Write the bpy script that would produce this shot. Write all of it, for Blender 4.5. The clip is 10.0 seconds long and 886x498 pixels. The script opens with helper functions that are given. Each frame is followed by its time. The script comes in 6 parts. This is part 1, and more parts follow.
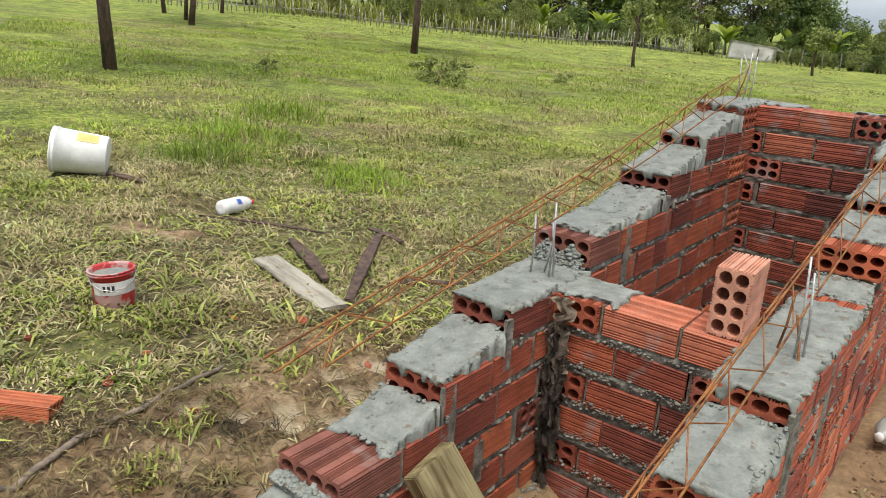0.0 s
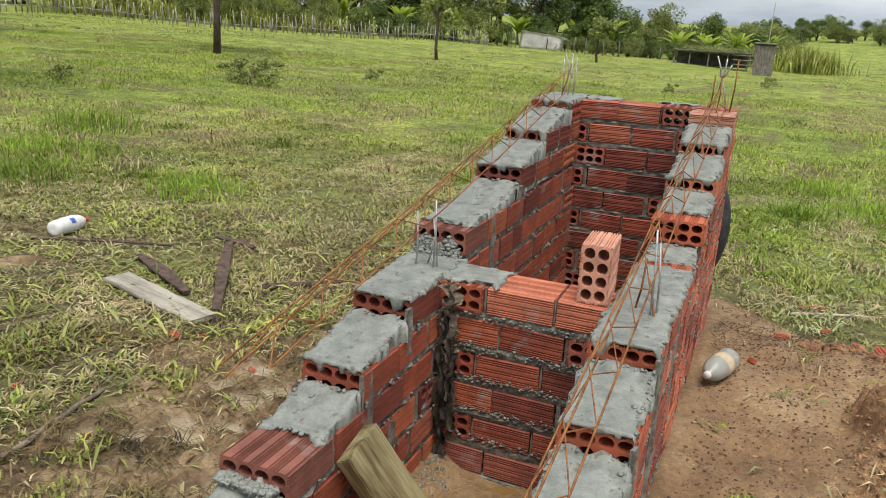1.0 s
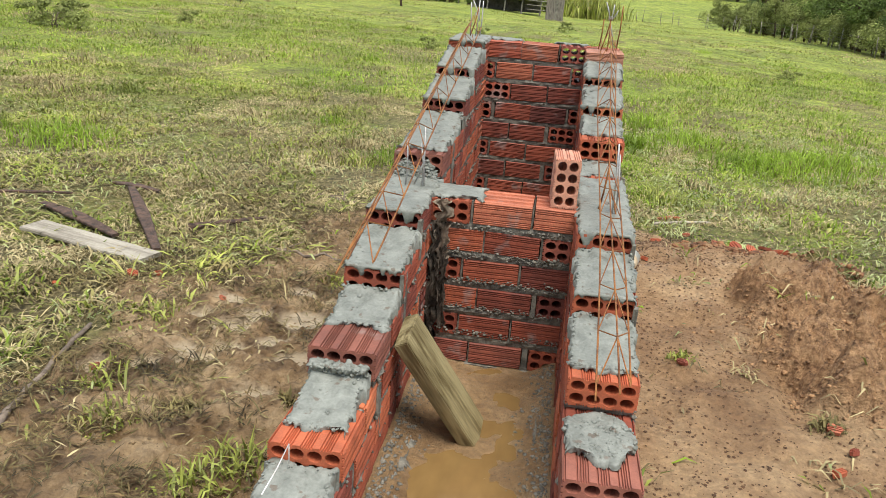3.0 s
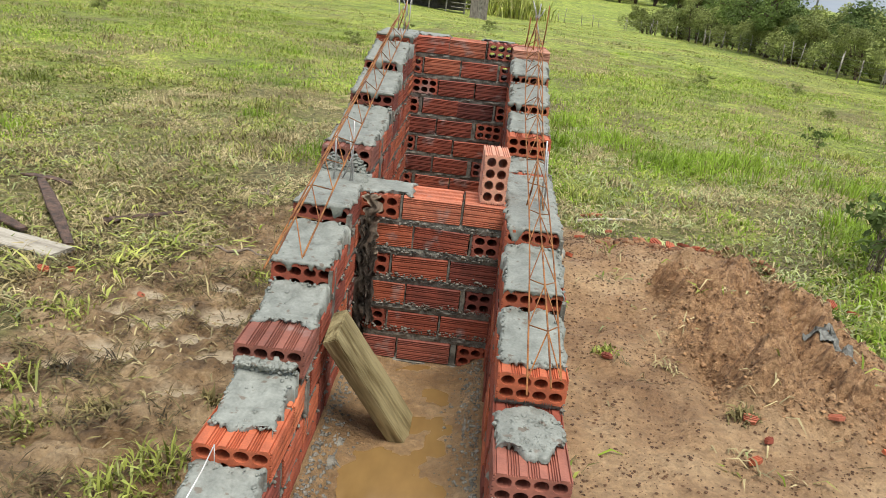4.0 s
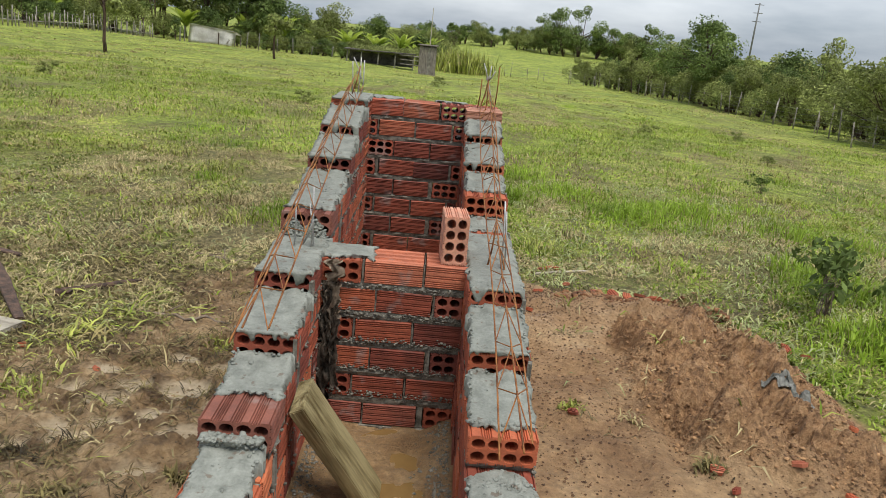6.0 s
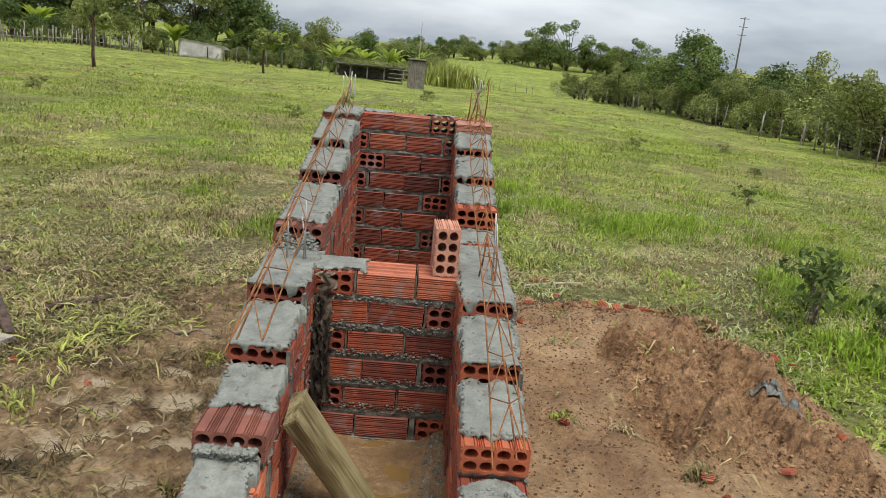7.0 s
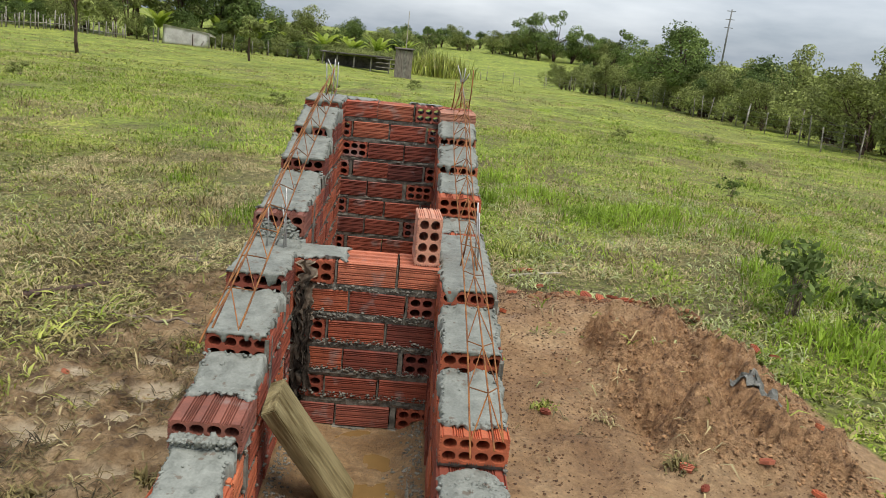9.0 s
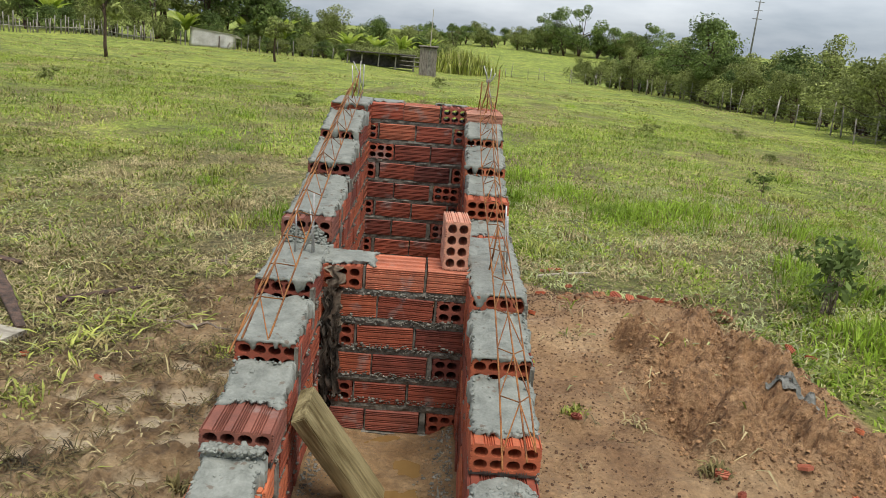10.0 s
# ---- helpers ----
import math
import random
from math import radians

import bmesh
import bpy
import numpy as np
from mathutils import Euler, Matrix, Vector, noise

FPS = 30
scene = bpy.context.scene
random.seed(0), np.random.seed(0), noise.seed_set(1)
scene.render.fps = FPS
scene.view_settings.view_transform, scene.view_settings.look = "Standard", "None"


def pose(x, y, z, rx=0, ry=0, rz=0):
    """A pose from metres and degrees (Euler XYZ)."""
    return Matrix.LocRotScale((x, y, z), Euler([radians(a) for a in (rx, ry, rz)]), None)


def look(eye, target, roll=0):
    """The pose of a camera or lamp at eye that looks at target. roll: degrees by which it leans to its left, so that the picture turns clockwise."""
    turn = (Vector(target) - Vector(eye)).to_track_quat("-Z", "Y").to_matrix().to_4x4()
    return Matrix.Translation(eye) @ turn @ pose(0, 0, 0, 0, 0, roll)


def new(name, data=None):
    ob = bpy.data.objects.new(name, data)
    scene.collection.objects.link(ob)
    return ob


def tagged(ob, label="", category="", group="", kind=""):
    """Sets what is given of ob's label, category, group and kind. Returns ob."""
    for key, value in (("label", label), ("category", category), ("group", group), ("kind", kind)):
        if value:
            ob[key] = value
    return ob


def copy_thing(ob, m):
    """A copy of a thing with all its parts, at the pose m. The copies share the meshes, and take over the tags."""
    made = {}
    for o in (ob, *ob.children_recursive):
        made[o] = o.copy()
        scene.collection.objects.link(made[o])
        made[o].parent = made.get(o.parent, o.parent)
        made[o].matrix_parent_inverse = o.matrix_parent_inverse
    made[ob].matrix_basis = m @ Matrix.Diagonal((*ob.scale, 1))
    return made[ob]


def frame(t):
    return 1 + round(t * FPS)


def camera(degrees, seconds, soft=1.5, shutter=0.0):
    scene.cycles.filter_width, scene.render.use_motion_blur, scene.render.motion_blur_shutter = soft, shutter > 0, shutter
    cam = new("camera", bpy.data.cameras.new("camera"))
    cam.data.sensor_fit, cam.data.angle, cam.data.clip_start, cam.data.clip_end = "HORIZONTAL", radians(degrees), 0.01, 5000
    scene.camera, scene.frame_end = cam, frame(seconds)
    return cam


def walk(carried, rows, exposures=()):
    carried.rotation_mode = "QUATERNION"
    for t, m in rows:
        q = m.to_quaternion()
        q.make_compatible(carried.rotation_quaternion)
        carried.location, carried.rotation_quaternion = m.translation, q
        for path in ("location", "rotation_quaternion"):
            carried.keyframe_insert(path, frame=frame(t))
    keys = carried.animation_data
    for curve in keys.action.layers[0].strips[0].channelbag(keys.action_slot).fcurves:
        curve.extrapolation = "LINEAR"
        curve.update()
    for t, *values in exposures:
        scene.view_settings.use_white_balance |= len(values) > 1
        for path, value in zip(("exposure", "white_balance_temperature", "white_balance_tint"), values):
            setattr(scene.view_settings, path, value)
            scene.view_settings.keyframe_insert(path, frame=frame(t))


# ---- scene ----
cam = camera(59.5, 10.0, soft=0.6)
PATH = [
    (0, (0.625, -1.81, 0.732), (-0.517, -0.281, 0.135), 3.7),
    (0.5, (0.643, -1.953, 0.761), (-0.311, -0.302, 0.157), 2.6),
    (1, (0.54, -2.078, 0.785), (-0.199, -0.314, 0.2), 2.8),
    (1.5, (0.431, -2.203, 0.761), (-0.153, -0.389, 0.156), 3.2),
    (2, (0.362, -2.416, 0.743), (-0.119, -0.581, 0.109), 3.2),
    (2.2, (0.316, -2.504, 0.772), (-0.13, -0.663, 0.129), 3.0),
    (3.3, (0.034, -2.63, 0.767), (-0.136, -0.761, 0.076), 5.2),
    (3.5, (0.041, -2.617, 0.763), (-0.086, -0.744, 0.073), 5.7),
    (4, (0.05, -2.616, 0.76), (-0.001, -0.735, 0.084), 6.5),
    (4.5, (0.056, -2.606, 0.765), (0.062, -0.709, 0.131), 6.5),
    (5, (0.055, -2.6, 0.782), (0.091, -0.689, 0.194), 6.0),
    (5.5, (0.036, -2.606, 0.793), (0.078, -0.687, 0.231), 5.7),
    (7, (0.016, -2.644, 0.795), (0.089, -0.71, 0.293), 5.3),
    (7.5, (0.021, -2.65, 0.797), (0.108, -0.715, 0.297), 5.7),
    (8, (0.018, -2.665, 0.79), (0.116, -0.731, 0.291), 6.1),
    (8.5, (0.017, -2.655, 0.783), (0.128, -0.724, 0.272), 6.2),
    (9, (0.034, -2.631, 0.789), (0.144, -0.704, 0.266), 5.9),
    (9.5, (0.032, -2.609, 0.808), (0.11, -0.683, 0.276), 5.3),
    (10, (0.026, -2.603, 0.806), (0.069, -0.677, 0.27), 4.8),
]
# ---- body ----

walk(cam, [(t, look(eye, target, roll)) for t, eye, target, roll in PATH], [(0, 0.62), (0.5, 0.86), (1.0, 0.51), (1.5, 0.44), (2.0, 0.54), (3.5, 0.80), (4.0, 0.74), (4.5, 0.69), (5.0, 0.46), (5.5, 0.40), (7.0, 0.38), (10, 0.42)])

# ---------------------------------------------------------------- world and light
world = bpy.data.worlds.new("overcast_sky")
scene.world = world
world.use_nodes = True
wn, wl = world.node_tree.nodes, world.node_tree.links
wn.clear()


def wnode(kind, **kw):
    n = wn.new(kind)
    for k, v in kw.items():
        n.inputs[k].default_value = v
    return n


SUN_EL, SUN_ROT = radians(69), radians(145)
sky = wn.new("ShaderNodeTexSky")
sky.sky_type, sky.sun_disc = "NISHITA", False
sky.sun_elevation, sky.sun_rotation = SUN_EL, SUN_ROT
bright = wn.new("ShaderNodeVectorMath")
bright.operation = "SCALE"
bright.inputs["Scale"].default_value = 0.10
wl.new(sky.outputs[0], bright.inputs[0])
wco = wn.new("ShaderNodeTexCoord")
wmap = wn.new("ShaderNodeMapping")
wmap.inputs["Scale"].default_value = (1.0, 1.0, 4.0)
wmap.inputs["Rotation"].default_value = (0.12, 0.0, 0.3)
wl.new(wco.outputs["Generated"], wmap.inputs[0])
cloud = wnode("ShaderNodeTexNoise", Scale=1.9, Detail=7.0, Roughness=0.52)
wl.new(wmap.outputs[0], cloud.inputs["Vector"])
ramp = wn.new("ShaderNodeValToRGB")
ramp.color_ramp.elements[0].position, ramp.color_ramp.elements[0].color = 0.40, (0.22, 0.265, 0.33, 1)
ramp.color_ramp.elements[1].position, ramp.color_ramp.elements[1].color = 0.66, (0.64, 0.67, 0.71, 1)
wl.new(cloud.outputs["Fac"], ramp.inputs[0])
wmix = wn.new("ShaderNodeMix")
wmix.data_type = "RGBA"
wmix.inputs["Factor"].default_value = 0.86
wl.new(bright.outputs[0], wmix.inputs["A"])
wl.new(ramp.outputs[0], wmix.inputs["B"])
back = wnode("ShaderNodeBackground", Strength=1.1)
wl.new(wmix.outputs["Result"], back.inputs["Color"])
wout = wn.new("ShaderNodeOutputWorld")
wl.new(back.outputs[0], wout.inputs[0])

sun = new("sun", bpy.data.lights.new("sun", "SUN"))
sun.data.energy, sun.data.angle, sun.data.color = 2.6, radians(35), (1.0, 0.96, 0.9)
sun.matrix_world = look((2.0, -3.2, 10), (0, 0, 0))

# ---------------------------------------------------------------- materials


def material(name, low, high, scale=8.0, rough=0.8, bump=0.3, fine=60.0, metallic=0.0, spread=(0.35, 0.65),
             island=0.0, each=0.0, spot=None, wet=0.0, stretch=(1, 1, 1), spec=0.5, thin=0.0):
    """Two-scale noise colour with relief. island / each: brightness changes per loose piece / per object. spot: (colour, threshold, scale)."""
    m = bpy.data.materials.new(name)
    m.use_nodes = True
    nt = m.node_tree
    nodes, link = nt.nodes, nt.links.new
    b = nodes["Principled BSDF"]
    b.inputs["Metallic"].default_value = metallic
    b.inputs["Specular IOR Level"].default_value = spec
    co = nodes.new("ShaderNodeTexCoord")
    info = nodes.new("ShaderNodeObjectInfo")
    shift = nodes.new("ShaderNodeVectorMath")
    shift.operation = "MULTIPLY_ADD"
    link(info.outputs["Random"], shift.inputs[0])
    shift.inputs[1].default_value = (17.0 * (each > 0), 31.0 * (each > 0), 23.0 * (each > 0))
    link(co.outputs["Object"], shift.inputs[2])
    mp = nodes.new("ShaderNodeMapping")
    mp.inputs["Scale"].default_value = stretch
    link(shift.outputs[0], mp.inputs[0])
    big = nodes.new("ShaderNodeTexNoise")
    big.inputs["Scale"].default_value, big.inputs["Detail"].default_value = scale, 4
    small = nodes.new("ShaderNodeTexNoise")
    small.inputs["Scale"].default_value, small.inputs["Detail"].default_value = fine, 3
    link(mp.outputs[0], big.inputs["Vector"])
    link(mp.outputs[0], small.inputs["Vector"])
    add = nodes.new("ShaderNodeMath")
    add.operation = "MULTIPLY_ADD"
    link(small.outputs["Fac"], add.inputs[0])
    add.inputs[1].default_value = 0.45
    half = nodes.new("ShaderNodeMath")
    half.operation = "MULTIPLY_ADD"
    link(big.outputs["Fac"], half.inputs[0])
    half.inputs[1].default_value, half.inputs[2].default_value = 0.9, -0.17
    link(half.outputs[0], add.inputs[2])
    cr = nodes.new("ShaderNodeValToRGB")
    cr.color_ramp.elements[0].position, cr.color_ramp.elements[1].position = spread
    cr.color_ramp.elements[0].color, cr.color_ramp.elements[1].color = (*low, 1), (*high, 1)
    link(add.outputs[0], cr.inputs[0])
    colour = cr.outputs[0]
    if island or each:
        hsv = nodes.new("ShaderNodeHueSaturation")
        rng = nodes.new("ShaderNodeMapRange")
        amount = island or each
        rng.inputs["To Min"].default_value, rng.inputs["To Max"].default_value = 1 - amount, 1 + amount
        if island:
            geo = nodes.new("ShaderNodeNewGeometry")
            link(geo.outputs["Random Per Island"], rng.inputs["Value"])
        else:
            link(info.outputs["Random"], rng.inputs["Value"])
        link(rng.outputs[0], hsv.inputs["Value"])
        link(colour, hsv.inputs["Color"])
        colour = hsv.outputs[0]
    if spot:
        sp = nodes.new("ShaderNodeTexNoise")
        sp.inputs["Scale"].default_value, sp.inputs["Detail"].default_value = spot[2], 5
        link(mp.outputs[0], sp.inputs["Vector"])
        st = nodes.new("ShaderNodeMapRange")
        st.inputs["From Min"].default_value, st.inputs["From Max"].default_value = spot[1], spot[1] + 0.05
        link(sp.outputs["Fac"], st.inputs["Value"])
        mx = nodes.new("ShaderNodeMix")
        mx.data_type = "RGBA"
        link(st.outputs[0], mx.inputs["Factor"])
        link(colour, mx.inputs["A"])
        mx.inputs["B"].default_value = (*spot[0], 1)
        colour = mx.outputs["Result"]
    link(colour, b.inputs["Base Color"])
    rr = nodes.new("ShaderNodeMapRange")
    rr.inputs["From Min"].default_value, rr.inputs["From Max"].default_value = 0.3, 0.7
    rr.inputs["To Min"].default_value, rr.inputs["To Max"].default_value = max(0.05, rough - 0.12 - wet), min(1, rough + 0.1)
    link(big.outputs["Fac"], rr.inputs["Value"])
    link(rr.outputs[0], b.inputs["Roughness"])
    if bump:
        bp = nodes.new("ShaderNodeBump")
        bp.inputs["Strength"].default_value, bp.inputs["Distance"].default_value = bump, 0.6 / fine
        link(add.outputs[0], bp.inputs["Height"])
        link(bp.outputs[0], b.inputs["Normal"])
    if thin:
        tr = nodes.new("ShaderNodeBsdfTranslucent")
        link(colour, tr.inputs["Color"])
        ms = nodes.new("ShaderNodeMixShader")
        ms.inputs[0].default_value = thin
        link(b.outputs[0], ms.inputs[1])
        link(tr.outputs[0], ms.inputs[2])
        link(ms.outputs[0], nodes["Material Output"].inputs["Surface"])
    return m


def brick_material(name, stops, smear=0.62):
    """Fired clay: each brick picks its own tone; damp patches and smeared cement on top."""
    m = material(name, (0.72, 0.70, 0.70), (1.12, 1.1, 1.08), 14, 0.75, 0.35, 160, each=0.16)
    nt = m.node_tree
    b = nt.nodes["Principled BSDF"]
    old = b.inputs["Base Color"].links[0].from_socket
    info = nt.nodes.new("ShaderNodeObjectInfo")
    tone = nt.nodes.new("ShaderNodeValToRGB")
    tone.color_ramp.interpolation = "LINEAR"
    el = tone.color_ramp.elements
    el[0].position, el[0].color = stops[0][0], (*stops[0][1], 1)
    el[1].position, el[1].color = stops[-1][0], (*stops[-1][1], 1)
    for p, c in stops[1:-1]:
        e = el.new(p)
        e.color = (*c, 1)
    nt.links.new(info.outputs["Random"], tone.inputs[0])
    mul = nt.nodes.new("ShaderNodeMix")
    mul.data_type, mul.blend_type = "RGBA", "MULTIPLY"
    mul.inputs["Factor"].default_value = 1
    nt.links.new(tone.outputs[0], mul.inputs["A"])
    nt.links.new(old, mul.inputs["B"])
    geo = nt.nodes.new("ShaderNodeNewGeometry")
    ns = nt.nodes.new("ShaderNodeTexNoise")
    ns.inputs["Scale"].default_value, ns.inputs["Detail"].default_value = 9, 6
    nt.links.new(geo.outputs["Position"], ns.inputs["Vector"])
    mr = nt.nodes.new("ShaderNodeMapRange")
    mr.inputs["From Min"].default_value, mr.inputs["From Max"].default_value = smear, smear + 0.09
    mr.inputs["To Max"].default_value = 0.55
    nt.links.new(ns.outputs["Fac"], mr.inputs["Value"])
    sm = nt.nodes.new("ShaderNodeMix")
    sm.data_type = "RGBA"
    nt.links.new(mr.outputs[0], sm.inputs["Factor"])
    nt.links.new(mul.outputs["Result"], sm.inputs["A"])
    sm.inputs["B"].default_value = (0.34, 0.30, 0.27, 1)
    nt.links.new(sm.outputs["Result"], b.inputs["Base Color"])
    return m


M_BRICK = brick_material("fired_clay", [(0.0, (0.20, 0.05, 0.034)), (0.3, (0.345, 0.082, 0.042)), (0.65, (0.44, 0.115, 0.052)),
                                        (0.9, (0.49, 0.15, 0.064)), (1.0, (0.25, 0.075, 0.05))])
# darker, redder tones and more cement smear, for the end wall
M_BRICK_DARK = brick_material("dark_red_clay", [(0.0, (0.17, 0.048, 0.036)), (0.5, (0.30, 0.078, 0.047)), (1.0, (0.38, 0.10, 0.055))], 0.56)
M_BRICK_ORANGE = brick_material("bright_orange_clay", [(0.0, (0.43, 0.105, 0.046)), (1.0, (0.50, 0.135, 0.058))], 0.72)
M_BRICK_BROWN = brick_material("damp_brown_clay", [(0.0, (0.24, 0.088, 0.06)), (1.0, (0.29, 0.105, 0.07))], 0.62)
M_BRICK_DULL = brick_material("dull_orange_clay", [(0.0, (0.40, 0.125, 0.068)), (1.0, (0.46, 0.15, 0.08))], 0.62)
M_BRICK_PALE = brick_material("pale_dry_clay", [(0.0, (0.52, 0.25, 0.17)), (1.0, (0.55, 0.27, 0.18))], 0.7)
M_MORTAR = material("wet_cement_mortar", (0.135, 0.143, 0.12), (0.30, 0.312, 0.272), 26, 0.72, 1.0, 130, wet=0.22, spread=(0.2, 0.74), spot=((0.165, 0.14, 0.108), 0.61, 30))
M_JOINT = material("joint_mortar", (0.09, 0.082, 0.065), (0.26, 0.243, 0.198), 30, 0.88, 1.0, 130)
M_RUST = material("rusty_steel", (0.13, 0.045, 0.017), (0.40, 0.17, 0.052), 20, 0.7, 0.3, 200, metallic=0.35)
M_STEEL = material("grey_steel_rod", (0.30, 0.29, 0.28), (0.55, 0.54, 0.52), 25, 0.5, 0.2, 200, metallic=0.6)
M_PLANK = material("damp_old_plank", (0.12, 0.092, 0.04), (0.34, 0.285, 0.145), 3, 0.55, 0.3, 14, stretch=(1.0, 9, 9), wet=0.1)
M_BOARD = material("weathered_grey_board", (0.22, 0.19, 0.145), (0.44, 0.40, 0.32), 3, 0.8, 0.35, 18, stretch=(1.0, 9, 9))
M_BARK = material("dark_wet_bark", (0.035, 0.022, 0.016), (0.14, 0.085, 0.06), 9, 0.85, 0.7, 50, stretch=(3, 3, 0.7))
M_TWIG = material("dead_twig", (0.10, 0.075, 0.055), (0.27, 0.21, 0.155), 14, 0.85, 0.5, 90)
M_PALEWOOD = material("pale_split_wood", (0.38, 0.33, 0.26), (0.58, 0.52, 0.43), 14, 0.8, 0.4, 90)
M_POST = material("grey_fence_wood", (0.10, 0.09, 0.078), (0.30, 0.275, 0.24), 6, 0.9, 0.5, 40)
M_WIRE = material("fence_wire", (0.12, 0.12, 0.12), (0.25, 0.24, 0.23), 5, 0.6, 0.0, 40, metallic=0.6)
M_WHITE = material("scuffed_white_plastic", (0.70, 0.69, 0.65), (0.84, 0.83, 0.80), 7, 0.42, 0.08, 40, spot=((0.42, 0.36, 0.28), 0.68, 7))
M_YELLOW = material("yellow_print", (0.64, 0.46, 0.12), (0.76, 0.62, 0.24), 14, 0.5, 0.05, 60)
M_RED = material("red_bucket_plastic", (0.46, 0.03, 0.035), (0.60, 0.06, 0.06), 9, 0.45, 0.1, 50, spot=((0.56, 0.33, 0.30), 0.49, 12))
M_REDCLEAN = material("red_print", (0.55, 0.03, 0.03), (0.65, 0.06, 0.05), 9, 0.45, 0.05, 50)
M_LABEL = material("white_label", (0.66, 0.62, 0.58), (0.82, 0.80, 0.77), 18, 0.6, 0.1, 60)
M_INK = material("black_print", (0.015, 0.015, 0.015), (0.05, 0.05, 0.05), 18, 0.6, 0.0, 60)
M_BLUE = material("blue_print", (0.04, 0.10, 0.40), (0.07, 0.17, 0.5), 18, 0.6, 0.0, 60)
M_FADED = material("faded_orange_label", (0.52, 0.38, 0.22), (0.66, 0.56, 0.40), 14, 0.5, 0.1, 60)
M_TYRE = material("dusty_black_rubber", (0.012, 0.012, 0.013), (0.05, 0.048, 0.045), 8, 0.8, 0.4, 50)
M_TROD = material("trodden_straw", (0.035, 0.025, 0.011), (0.17, 0.12, 0.05), 6, 0.8, 0.0, 30, island=0.45, spec=0.3)
M_CLOTH = material("muddy_rag", (0.03, 0.024, 0.018), (0.15, 0.115, 0.085), 25, 0.95, 0.9, 120)
M_SACK = material("torn_cement_sack", (0.18, 0.14, 0.10), (0.42, 0.33, 0.24), 14, 0.9, 0.5, 90)
M_LEAF = material("grass_blade", (0.175, 0.203, 0.036), (0.42, 0.448, 0.098), 0.8, 0.55, 0.0, 12, island=0.45, spot=((0.42, 0.34, 0.14), 0.60, 3.2), spec=0.4, thin=0.22)
M_LUSH = material("lush_grass_blade", (0.15, 0.23, 0.02), (0.36, 0.50, 0.06), 0.8, 0.55, 0.0, 12, island=0.35, spec=0.3, thin=0.45)
M_STRAW = material("dry_grass_blade", (0.22, 0.175, 0.078), (0.50, 0.42, 0.225), 2, 0.75, 0.0, 12, island=0.45, spec=0.25, thin=0.15)
M_TREELEAF = material("dark_tree_leaf", (0.085, 0.125, 0.035), (0.225, 0.30, 0.085), 0.5, 0.7, 0.0, 3, island=0.5, spec=0.2, thin=0.4)
M_BUSHLEAF = material("olive_bush_leaf", (0.16, 0.185, 0.055), (0.36, 0.40, 0.135), 0.5, 0.7, 0.0, 3, island=0.5, spec=0.2, thin=0.4)
M_BANANA = material("banana_leaf", (0.26, 0.36, 0.04), (0.52, 0.62, 0.10), 0.9, 0.5, 0.0, 5, island=0.3, spec=0.35, thin=0.45)
M_TARP = material("dirty_white_tarp", (0.60, 0.57, 0.52), (0.85, 0.83, 0.79), 1.6, 0.8, 0.3, 14, spot=((0.35, 0.30, 0.25), 0.66, 1.3))
M_SHED = material("dark_shed_board", (0.05, 0.045, 0.04), (0.17, 0.15, 0.13), 3, 0.9, 0.3, 14)
M_OUT = material("weathered_outhouse_board", (0.12, 0.10, 0.09), (0.30, 0.26, 0.225), 2.5, 0.9, 0.4, 14, stretch=(5, 5, 1))
M_POLE = material("concrete_pole", (0.13, 0.13, 0.13), (0.24, 0.24, 0.235), 1, 0.9, 0.1, 8)

# clear bottle plastic
M_PET = bpy.data.materials.new("clear_bottle_plastic")
M_PET.use_nodes = True
pb = M_PET.node_tree.nodes["Principled BSDF"]
pb.inputs["Base Color"].default_value, pb.inputs["Roughness"].default_value = (0.62, 0.62, 0.55, 1), 0.35
pb.inputs["Transmission Weight"].default_value = 0.55
pn = M_PET.node_tree.nodes.new("ShaderNodeTexNoise")
pn.inputs["Scale"].default_value = 30
pbm = M_PET.node_tree.nodes.new("ShaderNodeBump")
pbm.inputs["Strength"].default_value = 0.4
M_PET.node_tree.links.new(pn.outputs["Fac"], pbm.inputs["Height"])
M_PET.node_tree.links.new(pbm.outputs[0], pb.inputs["Normal"])

# murky water
M_WATER = bpy.data.materials.new("muddy_water")
M_WATER.use_nodes = True
pb = M_WATER.node_tree.nodes["Principled BSDF"]
pn = M_WATER.node_tree.nodes.new("ShaderNodeTexNoise")
pn.inputs["Scale"].default_value, pn.inputs["Detail"].default_value = 9, 4
pr = M_WATER.node_tree.nodes.new("ShaderNodeValToRGB")
pr.color_ramp.elements[0].color, pr.color_ramp.elements[1].color = (0.17, 0.10, 0.036, 1), (0.29, 0.18, 0.066, 1)
M_WATER.node_tree.links.new(pn.outputs["Fac"], pr.inputs[0])
M_WATER.node_tree.links.new(pr.outputs[0], pb.inputs["Base Color"])
pb.inputs["Roughness"].default_value = 0.12


